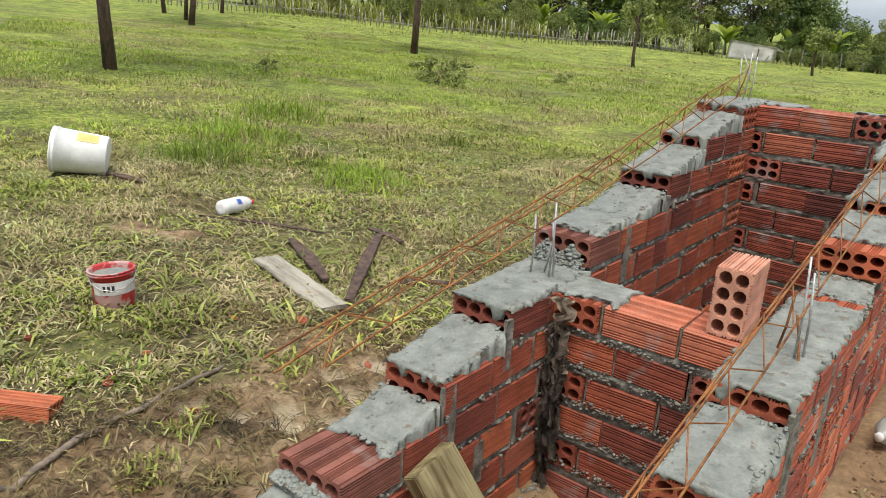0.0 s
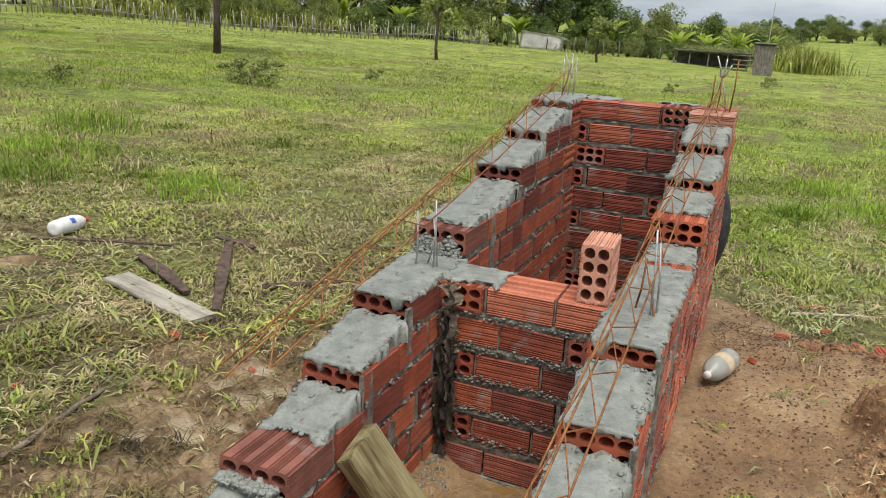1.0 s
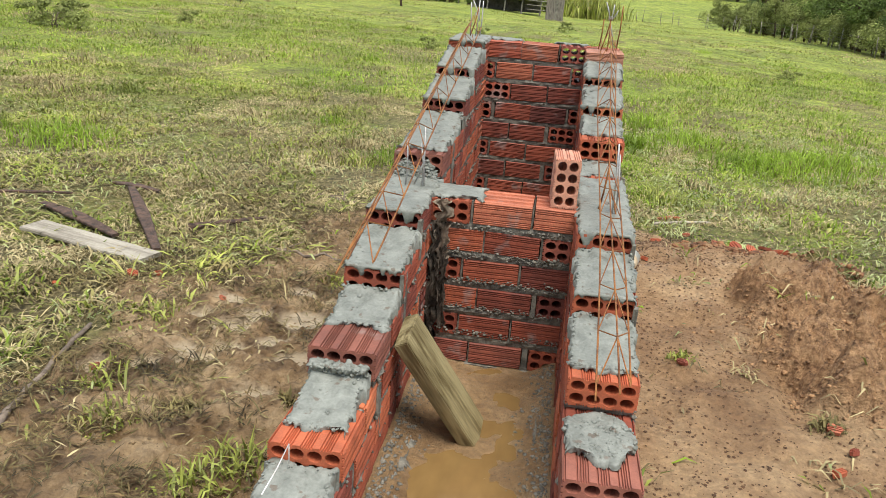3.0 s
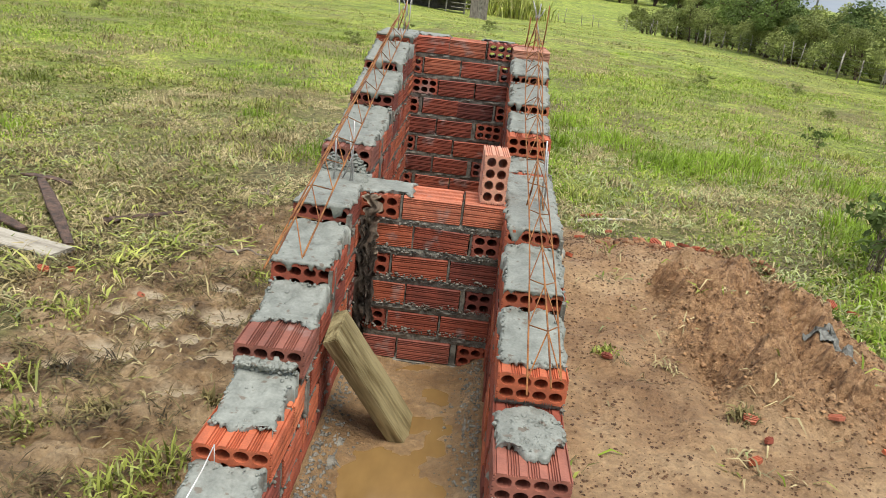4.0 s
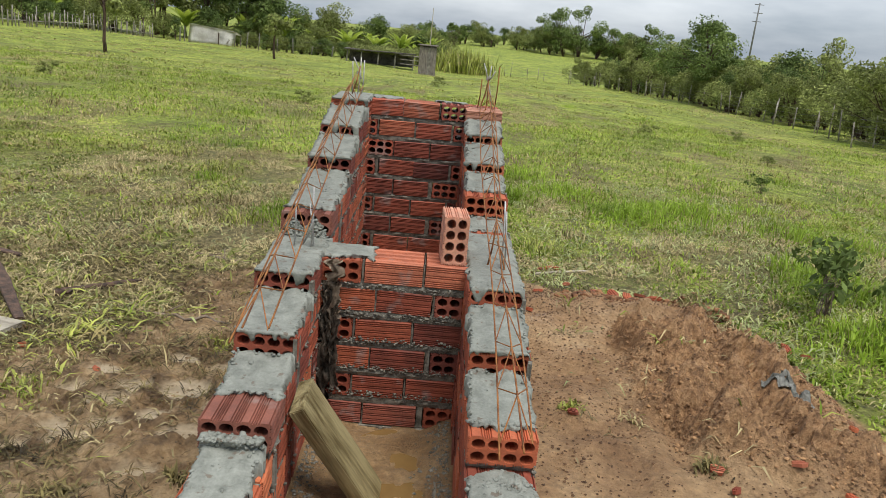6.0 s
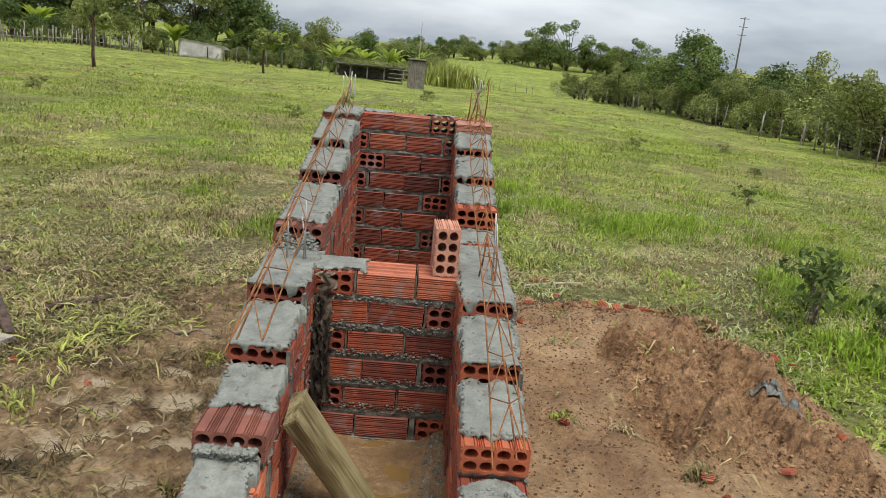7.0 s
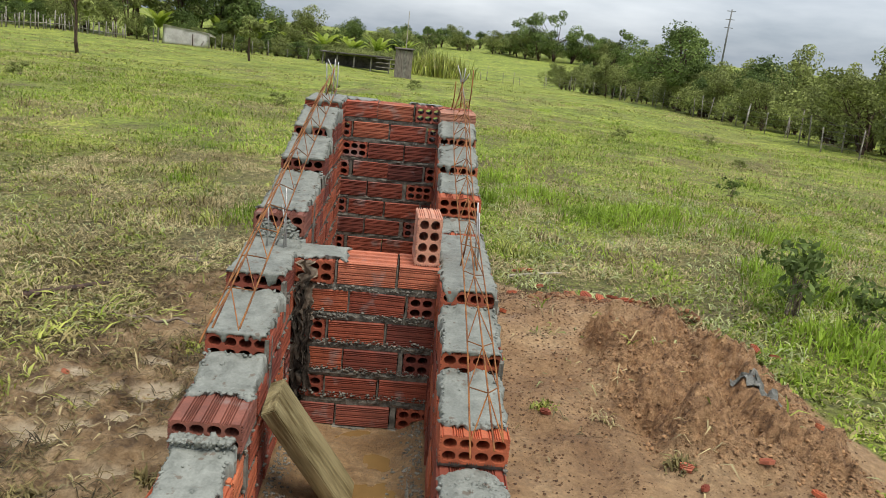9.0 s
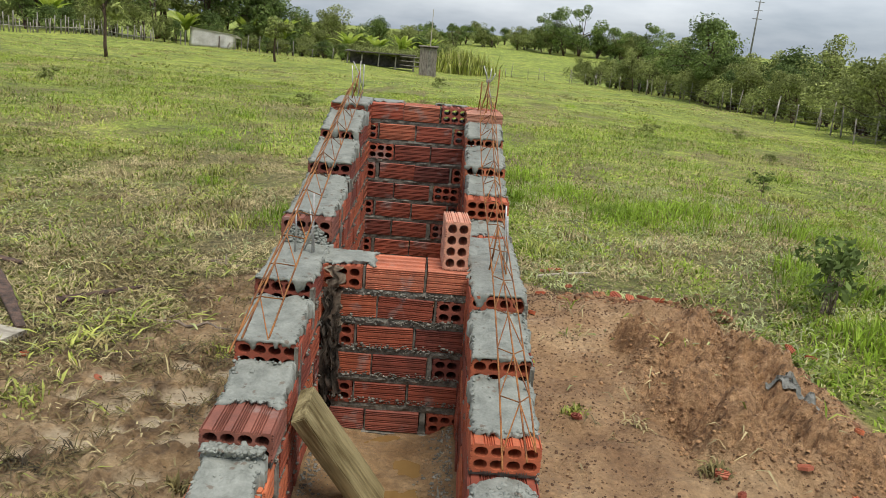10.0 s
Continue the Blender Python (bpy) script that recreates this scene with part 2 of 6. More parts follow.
def ground_material():
    """Pasture soil and worn mud, told apart by the sheet's own 'mud' attribute, wetter where that is low-lying."""
    m = bpy.data.materials.new("pasture_and_mud")
    m.use_nodes = True
    nt = m.node_tree
    nodes, link = nt.nodes, nt.links.new
    b = nodes["Principled BSDF"]
    co = nodes.new("ShaderNodeTexCoord")

    def tex(scale, detail=5, rough=0.6):
        n = nodes.new("ShaderNodeTexNoise")
        n.inputs["Scale"].default_value, n.inputs["Detail"].default_value, n.inputs["Roughness"].default_value = scale, detail, rough
        link(co.outputs["Object"], n.inputs["Vector"])
        return n.outputs["Fac"]

    def ramp_of(socket, *stops):
        r = nodes.new("ShaderNodeValToRGB")
        el = r.color_ramp.elements
        el[0].position, el[0].color = stops[0][0], (*stops[0][1], 1)
        el[1].position, el[1].color = stops[-1][0], (*stops[-1][1], 1)
        for p, c in stops[1:-1]:
            el.new(p).color = (*c, 1)
        link(socket, r.inputs[0])
        return r.outputs[0]

    def mix(f, a, bb, blend="MIX"):
        x = nodes.new("ShaderNodeMix")
        x.data_type, x.blend_type = "RGBA", blend
        if isinstance(f, float):
            x.inputs["Factor"].default_value = f
        else:
            link(f, x.inputs["Factor"])
        link(a, x.inputs["A"])
        link(bb, x.inputs["B"])
        return x.outputs["Result"]

    grass_far = ramp_of(tex(0.35, 8, 0.65), (0.30, (0.15, 0.195, 0.027)), (0.45, (0.24, 0.30, 0.042)), (0.6, (0.31, 0.35, 0.06)), (0.72, (0.34, 0.32, 0.11)))
    grass_fine = ramp_of(tex(14, 8, 0.78), (0.36, (0.22, 0.24, 0.2)), (0.5, (0.82, 0.84, 0.78)), (0.64, (1.6, 1.6, 1.5)))
    grass_mid = ramp_of(tex(1.7, 7, 0.7), (0.38, (0.5, 0.5, 0.42)), (0.5, (1.0, 1.0, 1.0)), (0.62, (1.35, 1.28, 1.25)))
    grass = mix(1.0, mix(1.0, grass_far, grass_mid, "MULTIPLY"), grass_fine, "MULTIPLY")
    dead = ramp_of(tex(20, 7, 0.75), (0.38, (0.05, 0.036, 0.015)), (0.5, (0.135, 0.105, 0.044)), (0.64, (0.30, 0.245, 0.105)))
    thatch = nodes.new("ShaderNodeAttribute")
    thatch.attribute_name = "thatch"
    grass = mix(thatch.outputs["Fac"], grass, dead)
    mud_c = ramp_of(tex(2.6, 7, 0.6), (0.3, (0.29, 0.165, 0.078)), (0.5, (0.47, 0.295, 0.148)), (0.68, (0.61, 0.42, 0.23)))
    mud_f = ramp_of(tex(38, 5, 0.7), (0.3, (0.62, 0.6, 0.58)), (0.65, (1.15, 1.15, 1.15)))
    mud = mix(1.0, mud_c, mud_f, "MULTIPLY")
    dark_c = ramp_of(tex(5.5, 7, 0.65), (0.36, (0.115, 0.068, 0.031)), (0.5, (0.32, 0.21, 0.104)), (0.62, (0.50, 0.36, 0.20)))
    tone = nodes.new("ShaderNodeAttribute")
    tone.attribute_name = "tone"
    mud = mix(tone.outputs["Fac"], mud, mix(1.0, dark_c, mud_f, "MULTIPLY"))
    silt = nodes.new("ShaderNodeAttribute")
    silt.attribute_name = "silt"
    mud = mix(silt.outputs["Fac"], mud, ramp_of(tex(11, 5, 0.6), (0.3, (0.50, 0.39, 0.25)), (0.6, (0.67, 0.55, 0.38))))
    crumb = nodes.new("ShaderNodeAttribute")
    crumb.attribute_name = "crumb"
    mud = mix(crumb.outputs["Fac"], mud, mix(1.0, ramp_of(tex(30, 7, 0.75), (0.36, (0.17, 0.085, 0.036)), (0.5, (0.42, 0.235, 0.108)), (0.64, (0.60, 0.37, 0.185))), mud_f, "MULTIPLY"))
    at = nodes.new("ShaderNodeAttribute")
    at.attribute_name = "mud"
    edge = nodes.new("ShaderNodeMath")
    edge.operation = "MULTIPLY_ADD"
    link(tex(7, 6, 0.7), edge.inputs[0])
    edge.inputs[1].default_value = 0.8
    link(at.outputs["Fac"], edge.inputs[2])
    fac = nodes.new("ShaderNodeMapRange")
    fac.inputs["From Min"].default_value, fac.inputs["From Max"].default_value = 0.75, 1.0
    link(edge.outputs[0], fac.inputs["Value"])
    link(mix(fac.outputs[0], grass, mud), b.inputs["Base Color"])
    wet = nodes.new("ShaderNodeAttribute")
    wet.attribute_name = "wet"
    rr = nodes.new("ShaderNodeMapRange")
    rr.inputs["To Min"].default_value, rr.inputs["To Max"].default_value = 0.9, 0.22
    link(wet.outputs["Fac"], rr.inputs["Value"])
    link(rr.outputs[0], b.inputs["Roughness"])
    bp = nodes.new("ShaderNodeBump")
    bp.inputs["Strength"].default_value, bp.inputs["Distance"].default_value = 1.0, 0.04
    link(tex(26, 8, 0.72), bp.inputs["Height"])
    link(bp.outputs[0], b.inputs["Normal"])
    return m


M_GROUND = ground_material()

# ---------------------------------------------------------------- mesh helpers


def thing(name, m, label, category, group="", kind=""):
    ob = new(name)
    ob.empty_display_size = 0.1
    ob.matrix_world = m
    return tagged(ob, label, category, group, kind)


def finish(me, mat, smooth=False):
    me.materials.append(mat)
    if smooth:
        me.polygons.foreach_set("use_smooth", [True] * len(me.polygons))
    return me


def part(name, bm, mat, parent=None, label="", smooth=False, kind=""):
    me = bpy.data.meshes.new(name)
    bm.normal_update()
    bm.to_mesh(me)
    bm.free()
    finish(me, mat, smooth)
    ob = new(name, me)
    ob.parent = parent
    return tagged(ob, label, kind=kind)


def raw(name, verts, tris, mat, parent=None, label="", smooth=False, kind=""):
    """A mesh straight from numpy arrays of vertices and triangles."""
    me = bpy.data.meshes.new(name)
    n, k = len(verts), len(tris)
    me.vertices.add(n)
    me.vertices.foreach_set("co", np.asarray(verts, dtype=np.float32).ravel())
    me.loops.add(k * 3)
    me.loops.foreach_set("vertex_index", np.asarray(tris, dtype=np.int32).ravel())
    me.polygons.add(k)
    me.polygons.foreach_set("loop_start", np.arange(0, k * 3, 3, dtype=np.int32))
    me.update(calc_edges=True)
    finish(me, mat, smooth)
    ob = new(name, me)
    ob.parent = parent
    return tagged(ob, label, kind=kind)


def box(bm, x0, x1, y0, y1, z0, z1, bevel=0.0):
    r = bmesh.ops.create_cube(bm, size=1.0, matrix=Matrix.LocRotScale(((x0 + x1) / 2, (y0 + y1) / 2, (z0 + z1) / 2), None, (x1 - x0, y1 - y0, z1 - z0)))
    if bevel:
        es = list({e for v in r["verts"] for e in v.link_edges})
        bmesh.ops.bevel(bm, geom=es, offset=bevel, segments=2, affect="EDGES")


def tube(bm, pts, radii, seg=6, cap=True):
    """A round bar through the points, each with its own radius."""
    pts = [Vector(p) for p in pts]
    if not hasattr(radii, "__len__"):
        radii = [radii] * len(pts)
    rings = []
    side = None
    for i, p in enumerate(pts):
        d = (pts[min(i + 1, len(pts) - 1)] - pts[max(i - 1, 0)]).normalized()
        if side is None:
            side = d.orthogonal().normalized()
        side = (side - d * side.dot(d)).normalized()
        up = d.cross(side)
        rings.append([bm.verts.new(p + (side * math.cos(a) + up * math.sin(a)) * radii[i]) for a in (2 * math.pi * k / seg for k in range(seg))])
    for a, b in zip(rings, rings[1:]):
        for k in range(seg):
            bm.faces.new((a[k], a[(k + 1) % seg], b[(k + 1) % seg], b[k]))
    if cap:
        bm.faces.new(rings[0][::-1])
        bm.faces.new(rings[-1])


def lathe(bm, profile, seg=24):
    """Turned round z: profile of (radius, height); ends closed where the radius is small."""
    rings = [[bm.verts.new((r * math.cos(a), r * math.sin(a), z)) for a in (2 * math.pi * k / seg for k in range(seg))] for r, z in profile]
    for a, b in zip(rings, rings[1:]):
        for k in range(seg):
            bm.faces.new((a[k], a[(k + 1) % seg], b[(k + 1) % seg], b[k]))
    if profile[0][0] < 0.02:
        bm.faces.new(rings[0][::-1])
    if profile[-1][0] < 0.02:
        bm.faces.new(rings[-1])


def nz(x, y, z=0.0, s=1.0):
    return noise.noise(Vector((x * s, y * s, z * s)))


# ---------------------------------------------------------------- plan
# x across the two long walls, y along them, z = 0 at the top of the cross wall
XL0, XL1, XR0, XR1 = -0.515, -0.325, 0.18, 0.368
FLOOR = -0.645
Y_END0, Y_END1 = 1.60, 1.79
LEVELS_LEFT = {4: (1.40, 0.42), 3: (1.06, 0.325), 2: (0.74, 0.225), 1: (0.19, 0.108), 0: (-0.22, 0.0), -1: (-0.49, -0.105), -2: (-0.83, -0.21),
               -3: (-1.13, -0.315), -4: (-1.44, -0.42), -5: (-1.74, -0.525)}
LEVELS_RIGHT = {4: (1.47, 0.42), 3: (1.27, 0.312), 2: (0.98, 0.218), 1: (0.67, 0.127), 0: (-0.22, 0.0), -1: (-0.49, -0.105), -2: (-0.79, -0.21),
                -3: (-1.09, -0.315), -4: (-1.40, -0.42), -5: (-1.70, -0.525)}


def smooth01(a, b, v):
    t = np.clip((v - a) / (b - a), 0, 1)
    return t * t * (3 - 2 * t)


WAVES = [(1.7, 0.3, 0.9), (0.6, -1.9, 2.2), (-2.3, 1.4, 4.1), (3.3, 2.6, 0.4), (-4.1, 3.7, 5.2), (6.3, -2.9, 1.1), (5.2, 6.9, 3.3), (-9.3, 5.1, 2.0), (11.0, 7.3, 0.7), (-8.3, -12.1, 5.9),
         (17.0, 9.1, 1.9), (-15.3, 14.2, 3.8), (21.0, -18.0, 0.2), (27.0, 16.0, 4.4), (-30.0, 24.0, 2.9)]


def lumps(x, y, lo, hi):
    """Sum of waves lo..hi of the list, about -1 to 1."""
    s = 0
    for i, (a, b, c) in enumerate(WAVES[lo:hi]):
        s = s + np.sin(a * x + b * y + c + 1.3 * np.sin(b * x * 0.7 - a * y * 0.6 + c * 2))
    return s / max(1, (hi - lo)) ** 0.6


def grain(x, y, seed=0):
    """Smooth random relief on a unit lattice, about -1 to 1."""
    xi, yi = np.floor(x), np.floor(y)
    u, v = x - xi, y - yi
    u, v = u * u * (3 - 2 * u), v * v * (3 - 2 * v)

    def corner(a, b):
        h = np.sin(a * 127.1 + b * 311.7 + seed * 74.7) * 43758.5453
        return (h - np.floor(h)) * 2 - 1

    low = corner(xi, yi) * (1 - u) + corner(xi + 1, yi) * u
    high = corner(xi, yi + 1) * (1 - u) + corner(xi + 1, yi + 1) * u
    return low * (1 - v) + high * v


def rough(x, y, s, octaves=4, seed=0):
    """Layers of grain from s lumps a metre upwards."""
    out, amp = 0, 1.0
    for k in range(octaves):
        c, q = math.cos(1.1 * k + seed), math.sin(1.1 * k + seed)
        out = out + amp * grain((c * x - q * y) * s, (q * x + c * y) * s, seed + k)
        s, amp = s * 2.03, amp * 0.55
    return out


def mud_mask(x, y):
    """1 on worn mud round the walls, 0 on grass."""
    wob = 0.16 * lumps(x, y, 2, 7)
    left_edge = -1.38 - 0.26 * np.clip(-y, -0.6, 2.0) + 0.24 * np.clip(y - 0.6, 0, 2.2)
    left = smooth01(-0.50, 0.30, x - left_edge + 1.3 * wob) * smooth01(2.7, 1.9, y + wob) * (x < 0)
    right_edge = np.interp(y, [-3, -0.5, 0.3, 0.9, 1.3, 1.7, 2.3], [2.5, 2.05, 1.86, 1.78, 1.5, 0.95, 0.5])
    right = smooth01(0.14, -0.14, x - right_edge + 0.6 * wob) * (x >= 0) * smooth01(2.6, 2.1, y)
    bare = smooth01(0.75, 1.3, lumps(x * 0.9 + 2.0, y * 0.9 - 1.0, 3, 9)) * smooth01(-4.2, -3.2, x) * smooth01(-0.8, -1.2, x) * smooth01(2.4, 1.2, y)
    return np.clip((left + right) * smooth01(-4.4, -3.4, y + 2.2 * wob) + 0.85 * bare, 0, 1)


FOOTPRINTS = [(-1.22, 0.26, 0.10), (-1.05, 0.13, 0.11), (-0.86, 0.15, 0.15), (-1.27, 0.08, 0.08), (-1.10, 0.01, 0.13), (-1.04, -0.16, 0.09), (-1.11, -0.30, 0.12), (-1.20, -0.21, 0.09),
              (-1.26, -0.36, 0.09), (-0.90, -0.08, 0.10), (-0.76, -0.20, 0.13), (-0.72, 0.36, 0.14), (-0.68, 0.02, 0.10), (-1.42, -0.44, 0.09), (-0.95, 0.42, 0.09), (-0.82, -0.46, 0.10)]


def sunken(x, y):
    """Trodden hollows in the mud that pale silt has settled in, 0 to 1."""
    out = np.zeros_like(np.asarray(x, float))
    w = 0.16 * lumps(x, y, 8, 14)
    for k, (fx, fy, r) in enumerate(FOOTPRINTS):
        q = ((x - fx) / (0.68 * r)) ** 2 + ((y - fy) / (0.52 * r)) ** 2
        out = np.maximum(out, smooth01(1.25, 0.65, q + w))
    return out


def plateau(x, y):
    """The crumbled edge and flat of the dug earth beside the wall, 0 to 1."""
    w = 0.07 * lumps(x, y, 5, 11)
    return smooth01(0.90, 1.02, x + w) * smooth01(1.85, 1.5, x + w) * smooth01(-0.42, -0.25, y + w + 0.25 * (x - 1.2)) * smooth01(1.05, 0.85, y + w + 0.35 * (x - 1.2))


def ground_height(x, y):
    x, y = np.asarray(x, float), np.asarray(y, float)
    base = -0.63 - 0.029 * np.sign(x) * np.clip(np.abs(x) - 2.8, 0, 70) - 0.026 * np.clip(y, -40, 72)
    far = np.sqrt(x * x + y * y)
    base = base + 0.032 * np.clip(y - 74, 0, 130) * smooth01(-14, 8, x) + 0.010 * np.clip(x - 20, 0, 150) * smooth01(60, 130, y) + 0.03 * np.clip(-y - 40, 0, 60)
    base = base + 0.012 * lumps(x, y, 0, 5) + 0.12 * smooth01(8, 40, far) * lumps(x * 0.12, y * 0.12, 0, 5)
    m = mud_mask(x, y)
    near = smooth01(6, 3, far)
    base = base + near * m * (0.010 * lumps(x, y, 6, 12) + 0.006 * lumps(x, y, 10, 15) + 0.004 * lumps(x * 2.6, y * 2.4, 9, 15) * (x < 0.3))
    prints = sunken(x, y)
    stir = near * m * (x < -0.45)
    base = base + stir * (1 - prints) * (0.014 * rough(x, y, 7.0, 2, 11) + 0.020 * np.abs(rough(x, y, 15.0, 3, 12)) - 0.010)
    base = base * (1 - prints) + prints * (-0.642) + stir * (1 - prints) * (0.011 * np.abs(lumps(x * 1.9, y * 1.9, 8, 14)) + 0.007 * lumps(x * 3.1, y * 3.3, 9, 15))
    bank = smooth01(2.1, 1.3, x) * smooth01(0.2, 0.4, x) * smooth01(2.2, 1.2, y)
    base = base + 0.10 * bank
    heap = np.exp(-(((x - 1.32) / 0.42) ** 2 + ((y - 0.45) / 0.55) ** 2))
    heap2 = np.exp(-(((x - 1.45) / 0.5) ** 2 + ((y + 0.3) / 0.35) ** 2))
    heap3 = np.exp(-(((x - 1.35) / 0.35) ** 2 + ((y - 1.25) / 0.16) ** 2))
    base = base + (0.065 * heap + 0.035 * heap2 + 0.05 * heap3) * (1 + 0.4 * lumps(x, y, 5, 11)) + (heap + heap2 + heap3) * (0.016 * lumps(x, y, 9, 15) + 0.010 * np.abs(lumps(x * 2.1, y * 2.3, 10, 15)) + 0.006 * lumps(x * 3.7, y * 3.3, 9, 15))
    top = plateau(x, y)
    low_side = smooth01(0.42, 0.56, x) * (x > 0) * m * near
    base = base + low_side * (0.010 * rough(x, y, 3.0, 5, 4) + 0.095 * top * rough(x, y, 4.5, 5, 2) + 0.04 * top * np.abs(rough(x, y, 11.0, 4, 6)) + 0.014 * top * rough(x, y, 28.0, 2, 9))
    rim_y = np.interp(x, [0.55, 0.94, 1.19, 1.47, 1.62, 1.74, 1.80], [1.75, 1.55, 1.45, 1.36, 1.22, 0.9, 0.3])
    berm = np.exp(-((y - rim_y) / 0.09) ** 2) * smooth01(0.7, 0.95, x) * smooth01(1.8, 1.7, x)
    base = base + berm * (0.03 + 0.035 * np.abs(rough(x, y, 8.0, 4, 8)))
    base = base + top * (0.035 + 0.016 * lumps(x, y, 8, 14) + 0.024 * np.abs(lumps(x * 2.3, y * 2.1, 9, 15)) + 0.012 * lumps(x * 4.1, y * 3.9, 9, 15))
    pit = smooth01(-0.46, -0.39, x) * smooth01(0.30, 0.24, x) * smooth01(-1.72, -1.66, y) * smooth01(1.74, 1.68, y)
    inside = FLOOR + 0.004 + 0.012 * rough(x, y, 4.5, 5, 21) +  0.05 * np.exp(-((x + 0.33) / 0.07) ** 2) + 0.05 * np.exp(-((x - 0.18) / 0.06) ** 2)
    return base * (1 - pit) + inside * pit


def gz(x, y):
    return float(ground_height(x, y))


# ---------------------------------------------------------------- ground sheet


def grid_lines(a, b, step, reach, growth=1.13):
    core = list(np.arange(a, b + step / 2, step))
    out, d = [core[-1]], step
    while out[-1] < reach:
        d *= growth
        out.append(out[-1] + d)
    low, d = [core[0]], step
    while low[-1] > -reach:
        d *= growth
        low.append(low[-1] - d)
    return np.array(low[:0:-1] + core + out[1:])


gx, gy = grid_lines(-2.0, 2.2, 0.0125, 2500), grid_lines(-1.3, 2.2, 0.0125, 2500)
GX, GY = np.meshgrid(gx, gy)
GZ = ground_height(GX, GY)
nx, ny = len(gx), len(gy)
idx = np.arange(nx * ny).reshape(ny, nx)
a, b, c, d = idx[:-1, :-1].ravel(), idx[:-1, 1:].ravel(), idx[1:, 1:].ravel(), idx[1:, :-1].ravel()
ground = raw("ground", np.stack([GX.ravel(), GY.ravel(), GZ.ravel()], 1), np.concatenate([np.stack([a, b, c], 1), np.stack([a, c, d], 1)]), M_GROUND, smooth=True)
tagged(ground, "grassy pasture with trampled orange-brown mud round the brickwork", "ground", kind="structure")
mud = mud_mask(GX, GY)
inside = (GX > XL0) & (GX < XR1) & (GY > -1.9) & (GY < 1.75)
mud = np.where(inside, 1.0, mud)
lowness = smooth01(0.0, -1.1, lumps(GX, GY, 6, 12)) * (GX < 0.3) * mud
lowness = np.where(inside, 0.8, np.maximum(np.maximum(lowness, 0.25 * mud), 0.7 * mud * smooth01(0.3, 1.2, lumps(GX, GY, 3, 8)) * (GX > 0.3)))
prints = sunken(GX, GY)
lowness = np.maximum(lowness, 0.9 * prints)
tone = 0.9 * smooth01(-0.36, -0.48, GX + 0.25 * lumps(GX, GY, 2, 7) * smooth01(-1.8, -2.4, GY)) + inside * 0.3 + np.clip(0.0 * GX + 0.4 * smooth01(1.3, 1.75, GY) * (GX > 0.3), 0, 0.85)
spread = np.sqrt((GX + 0.8) ** 2 + (GY - 0.6) ** 2)
thatch = np.clip(smooth01(7.5, 2.0, spread) * 0.9 + 0.35 * lumps(GX * 0.8, GY * 0.8, 2, 8) * smooth01(14, 6, spread), 0, 0.95) * np.where(GX > 0.5, 0.5, 1.0)
thatch = np.maximum(thatch, 0.8 * smooth01(0.25, 0.85, lumps(GX * 0.8 + 11, GY * 0.8 - 11, 0, 6)) * smooth01(45, 25, spread))
for key, val in (("mud", mud), ("wet", lowness), ("tone", tone), ("thatch", thatch), ("silt", 0.92 * prints), ("crumb", np.clip(0.95 * plateau(GX, GY) + 0.5 * smooth01(0.2, 0.9, lumps(GX, GY, 4, 9)) * smooth01(0.85, 1.1, GX), 0, 1))):
    ground.data.attributes.new(key, "FLOAT", "POINT").data.foreach_set("value", val.astype(np.float32).ravel())

# ---------------------------------------------------------------- hollow bricks


def outline(w, h, ribs_w, ribs_h, depth=0.0055):
    """Grooved outline of a brick's end, counter-clockwise, with small chamfers."""
    pts = []

    def side(p, q, marks):
        p, q = Vector(p), Vector(q)
        d = (q - p)
        inward = Vector((-d.y, d.x)).normalized()
        ln = d.length
        pts.append(p + d * (0.004 / ln))
        for s in marks:
            for o, k in ((-0.0026, 0), (-0.0011, 1), (0.0011, 1), (0.0026, 0)):
                pts.append(p + d * s + d.normalized() * o + inward * depth * k)
        pts.append(q - d * (0.004 / ln))

    mw = [0.035] + [q + o for q in (0.245, 0.5, 0.755) for o in (-0.075, -0.04, -0.012, 0.02, 0.06)] + [0.965] if ribs_w else []
    mh = [0.10, 0.185, 0.27, 0.47, 0.56, 0.735, 0.82, 0.905] if ribs_h else []
    side((-w / 2, -h / 2), (w / 2, -h / 2), mw)
    side((w / 2, -h / 2), (w / 2, h / 2), mh)
    side((w / 2, h / 2), (-w / 2, h / 2), mw)
    side((-w / 2, h / 2), (-w / 2, -h / 2), mh)
    return pts


